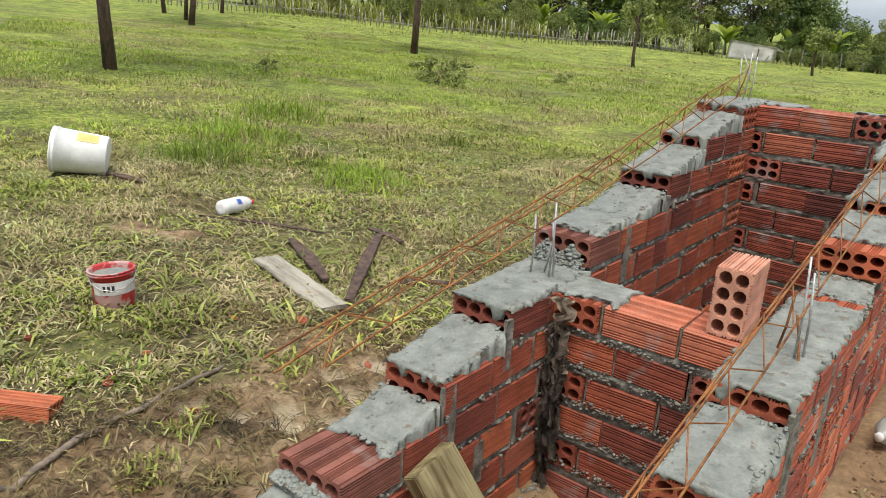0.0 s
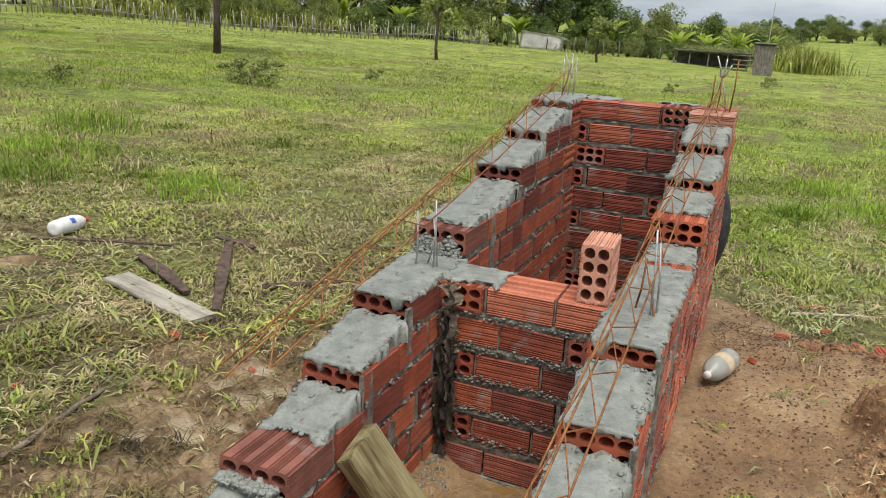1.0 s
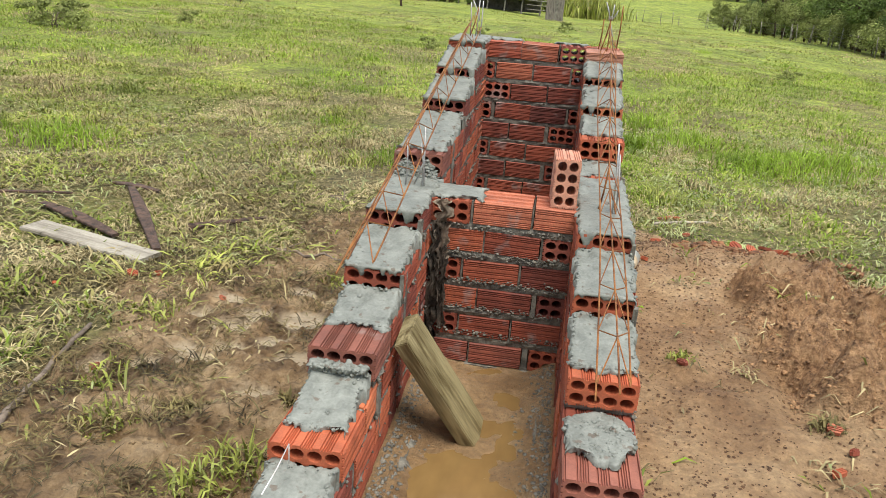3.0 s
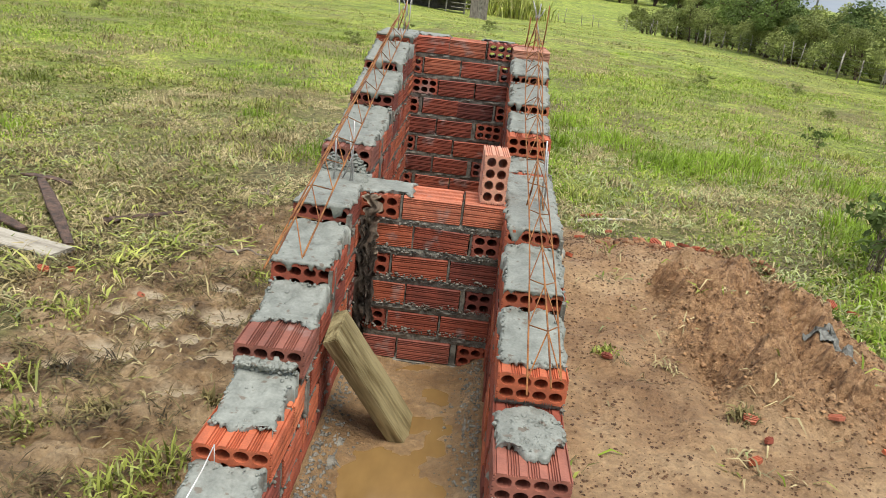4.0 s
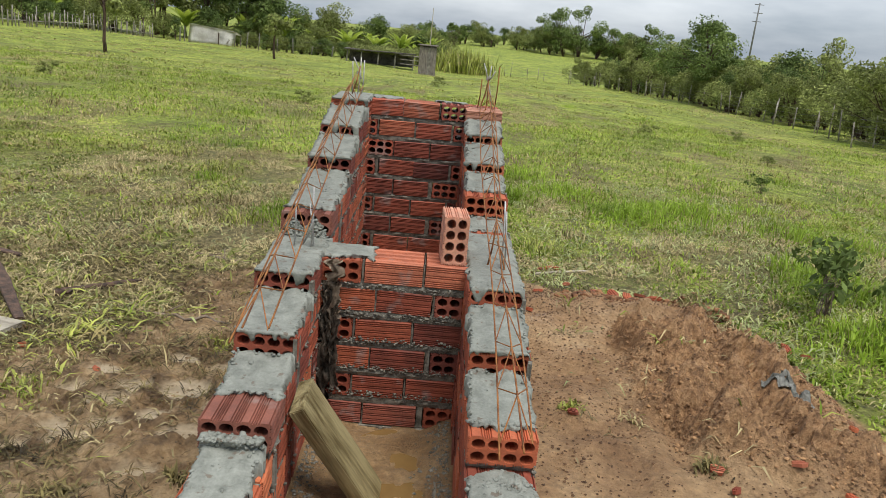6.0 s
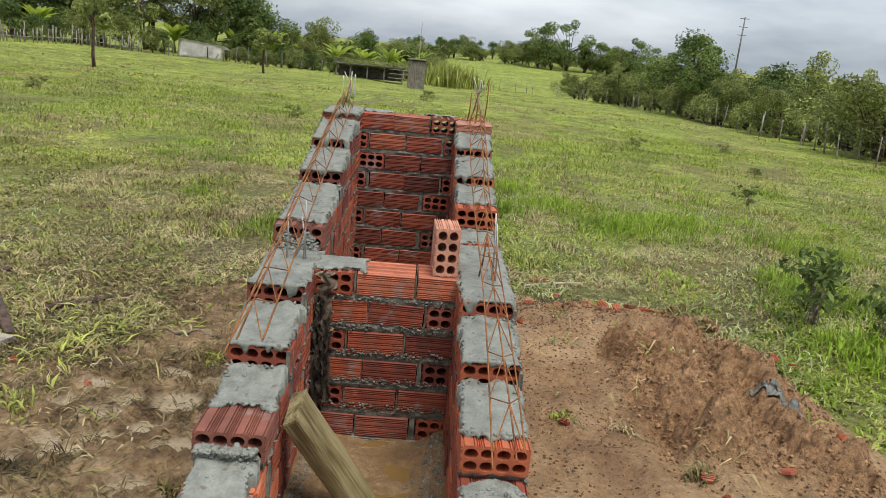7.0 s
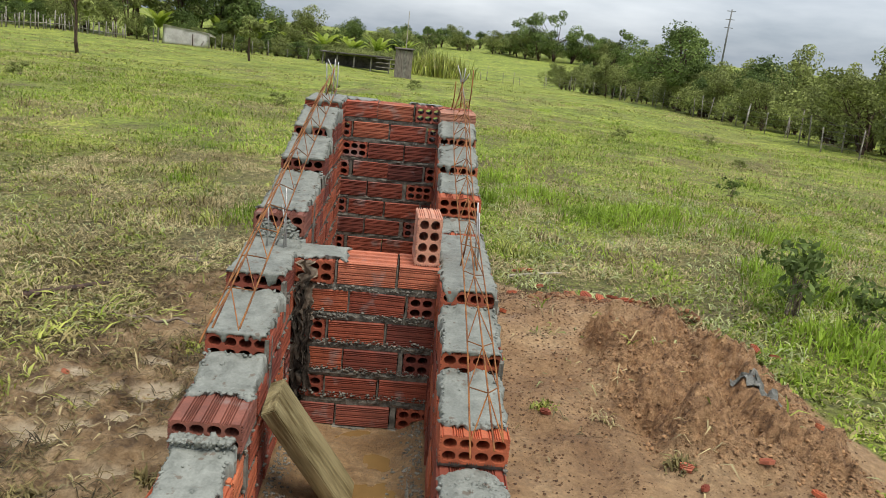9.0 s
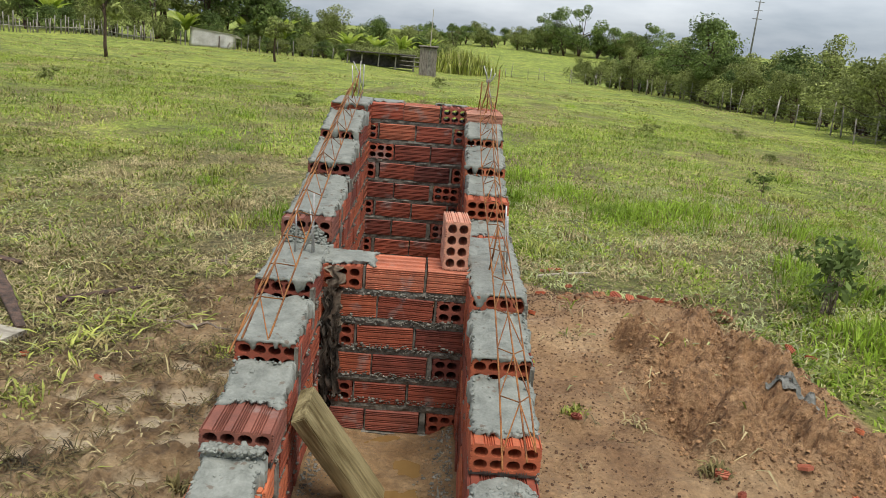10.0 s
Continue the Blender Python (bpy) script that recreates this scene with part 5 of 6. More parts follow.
def knoll_spots(rg, n):
    """On the broken lumps of the dug heap."""
    x = np.concatenate([rg.normal(1.02, 0.15, n // 2), rg.normal(1.30, 0.22, n - n // 2)])
    y = np.concatenate([rg.normal(0.36, 0.2, n // 2), rg.normal(0.05, 0.26, n - n // 2)])
    return x, y


clods("earth_clods", "torn reddish clods along the edge of the turf", 700, rim_spots, 0.004, 0.026, M_REDCLOD, 14)
clods("earth_clods", "broken lumps of damp dug earth", 480, knoll_spots, 0.003, 0.011, M_CLOD, 16)
clods("mud_clods", "wet knobbly lumps of trodden mud", 700, left_mud, 0.003, 0.010, M_MUDCLOD, 15)
crumbs("earth_crumbs", "small dark crumbs of earth scattered on wet sand", 9000, right_mud, 0.0018, 0.0068, material("dark_crumb", (0.07, 0.035, 0.016), (0.16, 0.085, 0.042), 20, 0.9, 0.2, 80), 4)
crumbs("mud_clods", "trampled crumbs of brown mud beside the wall", 1600, left_mud, 0.002, 0.007, M_MUDCLOD, 5)


def mortar_spots(rg, n):
    side = rg.random(n) < 0.5
    x = np.where(side, XL1 + 0.01 + np.abs(rg.normal(0, 0.04, n)), XR0 - 0.01 - np.abs(rg.normal(0, 0.045, n)))
    return np.clip(x, XL1 + 0.005, XR0 - 0.005), rg.uniform(-1.2, -0.02, n)


crumbs("mortar_droppings", "grey mortar droppings along the foot of the walls", 1700, mortar_spots, 0.002, 0.009, M_JOINT, 6)



def tread_spots(rg, n):
    """On the cement of the treads, thickest along its ragged rims."""
    pick = rg.integers(0, len(TREADS), n)
    x0, x1, y0, y1, z, th, pile = (np.array([row[c] for row in TREADS])[pick] for c in range(1, 8))
    u, v = rg.random(n), rg.random(n)
    edge = rg.integers(0, 6, n)
    u = np.where(edge == 0, 0.03 + 0.04 * u, np.where(edge == 1, 0.93 + 0.04 * u, u))
    v = np.where((edge == 2) | (edge == 3), 0.02 + 0.05 * v, np.where(edge == 4, 0.95 - 0.06 * v, v))
    return x0 + (x1 - x0) * u, y0 + (y1 - y0) * v, z + th * 0.8 + pile * np.maximum(0, v - 0.12) / 0.88


def lump_spots(rg, n):
    """Rough cement slapped on the end face of one brick."""
    x = rg.uniform(-0.497, -0.35, n)
    z = -0.243 - 0.05 * rg.random(n) ** 1.5 * (0.5 + 0.5 * np.sin(x * 47.0) ** 2)
    return x, -0.832 - 0.035 * (1 - (z + 0.243) / -0.05) * rg.random(n) - 0.006, z


def corner_spots(rg, n):
    """Rough cement heaped against the riser behind the steel rods."""
    x, q = rg.uniform(-0.505, -0.345, n), rg.random(n) ** 1.4
    return x, 0.183 - 0.05 * (1 - q) * rg.random(n), 0.008 + 0.075 * q * (0.55 + 0.45 * np.sin(x * 39.0 + 1.0) ** 2)


def dab_spots(rg, n):
    """Coarse crumbs on the round dab of cement."""
    a, r = rg.uniform(0, 2 * math.pi, n), np.sqrt(rg.random(n))
    return 0.272 + 0.088 * r * np.cos(a), -0.91 + 0.102 * r * np.sin(a), -0.304 + 0.004 * rg.random(n)


clods("mortar_crumbs", "rough grey cement slapped on the end of a brick", 420, lump_spots, 0.004, 0.013, M_MORTAR, 18, "mortar")
clods("mortar_crumbs", "rough grey cement heaped beside the steel rods", 800, corner_spots, 0.003, 0.009, M_MORTAR, 23, "mortar")
clods("mortar_crumbs", "coarse grey crumbs on a dab of cement", 420, dab_spots, 0.002, 0.008, M_MORTAR, 20, "mortar")
clods("mortar_crumbs", "rough grey crumbs of mortar along the wall tops", 2600, tread_spots, 0.0015, 0.007, M_MORTAR, 17, "mortar")



def squeezed_spots(rg, n):
    """Lumps of mortar that bulge from the joints of the walls' inner faces."""
    side = rg.integers(0, 3, n)
    lv = rg.integers(-4, 4, n)
    z = 0.105 * lv - 0.098 + rg.normal(0, 0.007, n)
    y = rg.uniform(-1.2, 1.58, n)
    y = np.where(side == 2, -0.001, np.maximum(y, np.where(lv > 0, 0.1 + 0.33 * lv, -0.2 + 0.31 * lv) + 0.03))
    z = np.where((side == 2) & (z > -0.09), z - 0.42, z)
    x = np.where(side == 0, XL1 + 0.001, np.where(side == 1, XR1 - 0.001, rg.uniform(XL1, XR0, n)))
    return x, y, z


clods("mortar_crumbs", "grey mortar squeezed from the brick joints", 2600, squeezed_spots, 0.002, 0.0065, M_JOINT, 19, "mortar")

# ---------------------------------------------------------------- grass


def blades(name, label, x, y, length, width, lean, mat, seed, droop=0.5, lift=0.0, base=None, rise=0.7):
    rg = np.random.default_rng(seed)
    n = len(x)
    z = ground_height(x, y) - 0.004 + lift if base is None else base
    az = rg.random(n) * 2 * np.pi
    th = np.clip(lean + rg.normal(0, 0.22, n), 0.02, 1.5)
    dx, dy = np.cos(az), np.sin(az)
    px, py = -dy, dx
    root = np.stack([x, y, z], 1)
    up1 = np.stack([dx * np.sin(th * rise), dy * np.sin(th * rise), np.cos(th * rise)], 1)
    t2 = np.clip(th * (1 + droop) + 0.1, 0, 2.0)
    up2 = np.stack([dx * np.sin(t2), dy * np.sin(t2), np.cos(t2)], 1)
    w = (width * (0.7 + 0.6 * rg.random(n)))[:, None] * np.stack([px, py, 0.25 * rg.normal(0, 1, n)], 1) * 0.5
    ln = (length * (0.55 + 0.75 * rg.random(n)))[:, None]
    mid = root + up1 * ln * 0.5
    tip = mid + up2 * ln * 0.5
    tip[:, 2] = np.maximum(tip[:, 2], root[:, 2] + 0.006)
    v = np.stack([root - w * 0.6, root + w * 0.6, mid + w, mid - w, tip], 1).reshape(-1, 3)
    t = np.array([(0, 1, 2), (0, 2, 3), (3, 2, 4)])[None] + 5 * np.arange(n)[:, None, None]
    ob = raw(name, v, t.reshape(-1, 3), mat)
    return tagged(ob, label, "grass", kind="stuff")


gr = np.random.default_rng(21)


def field(n, x0, x1, y0, y1, mud_keep=0.0008):
    c = n // 7
    x, y = np.repeat(gr.uniform(x0, x1, c), 7), np.repeat(gr.uniform(y0, y1, c), 7)
    n = len(x)
    x, y = x + gr.normal(0, 0.016, n), y + gr.normal(0, 0.016, n)
    m = mud_mask(x, y) + 0.25 * lumps(x * 2, y * 2, 3, 8)
    keep = gr.random(n) < np.clip(1.05 - 1.15 * m, mud_keep, 1.0)
    keep &= ~((x > XL0 - 0.03) & (x < XR1 + 0.03) & (y > -1.9) & (y < Y_END1 + 0.02))
    return x[keep], y[keep]


def view_cut(x, y, margin=0.18):
    """Only what lies in the wide sector that the walk looks over, ahead of y = -2.2."""
    return (y > -2.2) & (x < 0.75 * (y + 3.2) + 1.2) & (x > -1.9 * (y + 2.6) - 1.2)


x, y = field(330000, -6.2, 5.6, -1.9, 7.0)
k = view_cut(x, y) & (gr.random(len(x)) > 0.55 * smooth01(0.35, 1.0, patchy(x, y, 0.8, 11)))
x, y = x[k], y[k]
lush = patchy(x, y, 0.9, 3.0)
left = x < -0.5
green = (lush + gr.normal(0, 0.7, len(x))) > np.where(left, 1.4 - 0.33 * np.clip(-x - 1.2, 0, 4) - 0.12 * np.clip(y - 1, 0, 4), 0.22)
tuft = np.clip(0.75 + 0.45 * patchy(x, y, 1.6, 8.0) + 0.25 * patchy(x, y, 4.5, 2.0), 0.25, 2.4)
for sel, nm, lab, mt, ln, lean, sd in ((green & left, "grass", "short trampled green grass", M_LEAF, 0.078, 1.0, 31), (green & ~left, "grass", "lush green pasture grass", M_LEAF, 0.07, 0.95, 32),
                                       (~green, "dry_grass", "flattened straw-coloured dry grass", M_STRAW, 0.085, 1.25, 33)):
    fresh = sel & (gr.random(len(x)) < np.where(left, 0.10, 0.52)) & (mt is M_LEAF)
    blades(nm, lab, x[sel & ~fresh], y[sel & ~fresh], ln * tuft[sel & ~fresh], 0.0105 if mt is M_LEAF else 0.006, lean, mt, sd)
    if fresh.any():
        blades(nm, "fresh bright " + lab, x[fresh], y[fresh], ln * tuft[fresh], 0.0105, lean - 0.1, M_LUSH, sd + 5)

M_DULL = material("muddy_grass", (0.085, 0.07, 0.028), (0.23, 0.19, 0.075), 3, 0.8, 0.0, 20, island=0.4, spec=0.25)
# broad trampled blades and litter on the mud edge
x, y = gr.uniform(-3.2, -0.56, 9000), gr.uniform(-1.7, 2.4, 9000)
k = gr.random(9000) < np.clip(0.4 + 0.5 * patchy(x, y, 2.2, 4.0), 0.08, 0.95)
x, y = x[k], y[k]
k = gr.random(len(x)) < np.where(mud_mask(x, y) > 0.5, 0.3, 1.0)
x, y = x[k], y[k]
blades("grass_litter", "torn blades of trampled grass and straw on mud", x, y, np.full(len(x), 0.06), 0.0055, 1.42, M_STRAW, 41, droop=0.05, lift=0.006, rise=1.0)
x, y = gr.uniform(-3.4, -0.75, 7000), gr.uniform(-1.7, 2.2, 7000)
k = (patchy(x, y, 1.3, 1.0) > -0.2) & (gr.random(7000) < np.where(mud_mask(x, y) > 0.6, 0.03, 0.5))
lx, ly = (np.repeat(gr.uniform(lo, hi, 4500), 8) + gr.normal(0, 0.022, 36000) for lo, hi in ((-2.2, -0.6), (-1.7, 2.2)))
lx = np.minimum(lx, -0.54)
lk = (gr.random(36000) < np.clip(0.32 + 0.6 * patchy(lx, ly, 2.6, 9.0), 0.03, 0.95)) & (gr.random(36000) > 0.93 * sunken(lx, ly))
h = lk & (gr.random(36000) < 0.6)
blades("mud_litter", "dark rotting straw trodden into the mud", lx[h], ly[h], np.full(h.sum(), 0.055), 0.0045, 1.3, M_TROD, 43, droop=0.15, lift=0.012, rise=0.9)
h = lk & ~h
blades("mud_litter", "muddy olive grass trodden into the mud", lx[h], ly[h], np.full(h.sum(), 0.055), 0.0042, 1.3, M_DULL, 45, droop=0.15, lift=0.012, rise=0.9)
rx, ry = gr.uniform(0.42, 2.0, 2600), gr.uniform(-0.6, 2.4, 2600)
rk = gr.random(2600) < np.clip(smooth01(0.9, 2.0, ry) + 0.015, 0, 1)
blades("mud_litter", "brown straw scattered on the mud edge", rx[rk], ry[rk], np.full(rk.sum(), 0.045), 0.005, 1.45, M_TROD, 44, droop=0.03, lift=0.006, rise=1.0)
blades("broad_grass", "broad pale green trampled grass blades", x[k], y[k], np.full(k.sum(), 0.12), 0.011, 1.35, M_LEAF, 42, droop=0.15, lift=0.008, rise=0.9)

M_PALEBLADE = material("pale_green_blade", (0.23, 0.265, 0.095), (0.44, 0.475, 0.20), 1.5, 0.5, 0.0, 12, island=0.4, spec=0.5, thin=0.22)
bx, by = gr.uniform(-5.0, -0.8, 26000), gr.uniform(-1.7, 4.6, 26000)
bk = (patchy(bx, by, 1.7, 6.0) + 0.5 * patchy(bx, by, 5.0, 2.0) > -0.05) & (gr.random(26000) < np.where(mud_mask(bx, by) > 0.45, 0.02, 0.75))
old = gr.random(26000) < 0.5
blades("grass_litter", "broad dead blades trampled flat on the pasture", bx[bk & old], by[bk & old], np.full((bk & old).sum(), 0.07), 0.007, 1.4, M_STRAW, 48, droop=0.1, lift=0.014, rise=0.9)
bk &= ~old
blades("broad_grass", "broad pale green blades of trampled pasture grass", bx[bk], by[bk], np.full(bk.sum(), 0.065), 0.008, 1.25, M_PALEBLADE, 46, droop=0.35, lift=0.012, rise=0.8)
bx, by = gr.uniform(0.5, 5.2, 24000), gr.uniform(-0.6, 6.5, 24000)
bk = (patchy(bx, by, 1.5, 3.0) + 0.5 * patchy(bx, by, 4.0, 7.0) > -0.05) & (gr.random(24000) < np.where(mud_mask(bx, by) > 0.4, 0.01, 0.75)) & view_cut(bx, by)
blades("broad_grass", "broad pale green blades of fresh pasture grass", bx[bk], by[bk], np.full(bk.sum(), 0.08), 0.0085, 1.15, M_PALEBLADE, 47, droop=0.5, lift=0.012, rise=0.8)

# further pasture
x, y = gr.uniform(-22, 17, 380000), gr.uniform(-1.5, 22, 380000)
k = view_cut(x, y) & ~((x > -6) & (x < 5.4) & (y < 6.8))
x, y = x[k], y[k]
k = gr.random(len(x)) > 0.4 * smooth01(0.3, 0.9, patchy(x, y, 0.8, 11))
x, y = x[k], y[k]
tuft = np.clip(0.75 + 0.5 * patchy(x, y, 0.45, 2.0) + 0.75 * np.maximum(0, patchy(x, y, 1.4, 6.0)), 0.2, 3.0)
green = (patchy(x, y, 0.30, 5.0) + gr.normal(0, 0.6, len(x))) > -0.4
fresh = green & (gr.random(len(x)) < 0.42)
green &= ~fresh
dry = ~green & ~fresh
blades("grass", "patchy green pasture grass", x[green], y[green], 0.075 * tuft[green], 0.013, 0.9, M_LEAF, 51)
blades("grass", "fresh bright pasture grass", x[fresh], y[fresh], 0.085 * tuft[fresh], 0.013, 0.85, M_LUSH, 55)
blades("dry_grass", "straw-coloured grass in the pasture", x[dry], y[dry], 0.07 * tuft[dry], 0.011, 1.1, M_STRAW, 52)
x, y = gr.uniform(-60, 22, 120000), gr.uniform(12, 74, 120000)
k = view_cut(x, y) & (x > -1.4 * y) & ~((x > -22) & (x < 17) & (y < 21))
x, y = x[k], y[k]
tuft = np.clip(0.6 + 0.5 * patchy(x, y, 0.2, 2.0) + 0.7 * np.maximum(0, patchy(x, y, 0.7, 6.0)), 0.15, 3.2)
green = (patchy(x, y, 0.11, 4.0) + gr.normal(0, 0.6, len(x))) > -0.7
blades("grass", "far green pasture grass", x[green], y[green], 0.08 * tuft[green], 0.045, 1.05, M_LEAF, 53)
blades("dry_grass", "far dry pasture grass", x[~green], y[~green], 0.08 * tuft[~green], 0.045, 1.1, M_STRAW, 54)

# taller tussocks


def tussock(x, y, r, h, n, seed, mat=None, label="tall bright green tussock of grass"):
    rg = np.random.default_rng(seed)
    px, py = x + rg.normal(0, r, n), y + rg.normal(0, r, n)
    blades("tussock", label, px, py, h * 0.75 * np.exp(-((px - x) ** 2 + (py - y) ** 2) / (4 * r * r)), 0.007 + 0.008 * h, 0.6, mat or M_LUSH, seed + 1, droop=1.0)


for i, (x, y, r, h) in enumerate([(2.15, 4.6, 0.35, 0.26), (2.6, 4.9, 0.3, 0.28), (1.8, 4.5, 0.25, 0.22), (1.4, 5.5, 0.3, 0.22), (2.9, 2.4, 0.3, 0.24), (2.55, 1.3, 0.22, 0.22),
                                  (-5.6, 3.0, 0.4, 0.25), (-3.6, 2.7, 0.25, 0.2), (-4.9, 2.2, 0.3, 0.22), (-6.5, 4.4, 0.4, 0.3), (1.1, 6.6, 0.3, 0.22), (3.6, 4.2, 0.4, 0.25), (0.8, 5.0, 0.2, 0.2), (-1.0, 3.4, 0.25, 0.2)]):
    tussock(x, y, r, 1.25 * h, 620, 100 + i * 3)
    tussock(x + 0.1, y + 0.05, 0.8 * r, 0.8 * h, 160, 101 + i * 3, M_STRAW, "dead straw-coloured tuft of old grass")

for i, (x, y, r, h) in enumerate([(-0.70, -0.86, 0.05, 0.16), (-0.78, -0.98, 0.06, 0.13), (-0.66, -0.52, 0.03, 0.08), (-1.32, -0.52, 0.06, 0.10), (-1.18, -0.74, 0.05, 0.10), (-0.98, -0.62, 0.04, 0.08),
                                  (-1.42, 0.02, 0.06, 0.10), (-0.86, 0.62, 0.05, 0.08), (1.0, -0.40, 0.03, 0.09), (0.62, 0.02, 0.03, 0.06)]):
    tussock(x, y, r, h, 90, 200 + i * 3, (M_LEAF, M_DULL)[i % 3 == 2], "small tuft of grass left standing in trodden mud")

tr_ = random.Random(77)
for i in range(230):
    y = 2.6 + 34 * tr_.random() ** 1.2
    x = tr_.uniform(-1.25 * y - 1.5, 0.55 * y + 1.5)
    if not (-0.9 < x < 0.8 and y < 3):
        tussock(x, y, 0.10 + 0.02 * y * tr_.random(), 0.14 + 0.15 * tr_.random(), 120, 300 + i * 3, *((M_LUSH, "tall bright green tussock of grass"), (M_LEAF, "shaggy green tussock of pasture grass"), (M_STRAW, "dead straw-coloured tuft of old grass"))[i % 3])

# ---------------------------------------------------------------- plants


def leaves(rg, centres, radii, n, size, flat=0.6, hollow=0.55):
    """Leaf quads scattered in the shells of clumps."""
    ci = rg.integers(0, len(centres), n)
    d = rg.normal(0, 1, (n, 3))
    d /= np.linalg.norm(d, axis=1)[:, None]
    rad = hollow + (1.08 - hollow) * rg.random((n, 1)) ** 0.6
    p = np.asarray(centres)[ci] + d * rad * np.asarray(radii)[ci]
    nrm = d + rg.normal(0, 0.7, (n, 3)) + np.array([0, 0, flat])
    nrm /= np.linalg.norm(nrm, axis=1)[:, None]
    tng = np.cross(nrm, rg.normal(0, 1, (n, 3)))
    tng /= np.linalg.norm(tng, axis=1)[:, None] + 1e-9
    btn = np.cross(nrm, tng)
    s = (size * (0.6 + 0.8 * rg.random(n)))[:, None]
    v = np.stack([p - tng * s, p + btn * s * 0.45, p + tng * s, p - btn * s * 0.45], 1).reshape(-1, 3)
    t = np.array([(0, 1, 2), (0, 2, 3)])[None] + 4 * np.arange(n)[:, None, None]
    return v, t.reshape(-1, 3)


def tree(label, seed, height, spread, trunk_r, n_leaves, leaf, mat, bare=0.4, clumps=16, multi=1, bark=None, category="tree", name="tree", crook=0.10):
    """A tapered trunk that forks into limbs, each ending in a ragged clump of leaves."""
    rg = np.random.default_rng(seed)
    root = thing(name, pose(0, 0, 0), label, category, "trees and bushes round the pasture")
    bm = bmesh.new()
    cents, rads = [], []
    for mth in range(multi):
        lean = rg.normal(0, crook + 0.12 * (multi > 1), 2)
        pts = [Vector((lean[0] * h * height + 0.04 * rg.normal(), lean[1] * h * height + 0.04 * rg.normal(), h * height - 0.1 * (h == 0))) for h in (0, 0.18, bare, 0.5 + bare * 0.4)]
        tube(bm, pts, [trunk_r * 1.25, trunk_r, trunk_r * 0.8, trunk_r * 0.45], 8)
        for c in range(clumps // multi):
            az = rg.random() * 2 * math.pi
            hh = bare + (1.0 - bare) * rg.random() ** 0.8
            rr = spread * (0.35 + 0.65 * rg.random()) * math.sin(math.pi * min(0.96, max(0.12, (hh - bare) / (1.02 - bare) * 0.75 + 0.22)))
            top = Vector((lean[0] * height + rr * math.cos(az), lean[1] * height + rr * math.sin(az), hh * height))
            st = pts[2] + (pts[3] - pts[2]) * rg.random()
            tube(bm, [st, (st + top) / 2 + Vector((0, 0, 0.05 * height * rg.random())), top], [trunk_r * 0.42, trunk_r * 0.28, trunk_r * 0.1], 5)
            cents.append(top)
            q = spread * (0.20 + 0.24 * rg.random())
            rads.append((q, q * (0.8 + 0.4 * rg.random()), q * (0.55 + 0.3 * rg.random())))
    part("trunk", bm, bark or M_BARK, root, smooth=True)
    v, t = leaves(rg, [tuple(c) for c in cents], rads, n_leaves, leaf)
    raw("crown", v, t, mat, root, "ragged crown of small leaves")
    return root


def fronds(label, seed, count, ln, wd, stem_h, mat, name="banana_plant", category="plant", split=5):
    """Long arching leaves on a short stem, as banana or palm."""
    rg = np.random.default_rng(seed)
    root = thing(name, pose(0, 0, 0), label, category, "banana plants behind the fence")
    bm = bmesh.new()
    tube(bm, [(0, 0, -0.1), (0.02, 0.02, stem_h * 0.5), (0.0, 0.03, stem_h)], [0.14, 0.11, 0.07], 8)
    part("stem", bm, M_BUSHLEAF, root, smooth=True)
    for k in range(count):
        bm = bmesh.new()
        az = 2 * math.pi * k / count + rg.normal(0, 0.3)
        rise = rg.uniform(0.75, 1.42)
        d = Vector((math.cos(az), math.sin(az), 0))
        sd = Vector((-d.y, d.x, 0))
        n = 9
        prev = None
        for i in range(n + 1):
            u = i / n
            p = Vector((0, 0, stem_h)) + d * (ln * u * math.cos(rise * (1 - 0.3 * u))) + Vector((0, 0, ln * (u * math.sin(rise) - 0.55 * u * u * (1.35 - rise * 0.5))))
            w = wd * (math.sin(math.pi * min(1, 0.12 + 0.86 * u)) ** 0.7) * (1 + 0.3 * rg.normal() * (i % 2))
            row = [bm.verts.new(p - sd * w + Vector((0, 0, -0.25 * w))), bm.verts.new(p), bm.verts.new(p + sd * w + Vector((0, 0, -0.25 * w)))]
            if prev:
                bm.faces.new((prev[0], prev[1], row[1], row[0]))
                bm.faces.new((prev[1], prev[2], row[2], row[1]))
            prev = row
        part("leaf", bm, mat, root)
    return root


def plant(ob, spots, rg, tall=(0.85, 1.15)):
    """Copies of a plant at (x, y, scale); the first spot takes the original."""
    for i, (x, y, s) in enumerate(spots):
        m = pose(x, y, gz(x, y) - 0.03, 0, 0, rg.uniform(0, 360))
        o = copy_thing(ob, m) if i else ob
        if not i:
            o.matrix_world = m
        o.scale = (s * rg.uniform(0.9, 1.15), s * rg.uniform(0.9, 1.15), s * rg.uniform(*tall))


pr_ = random.Random(5)
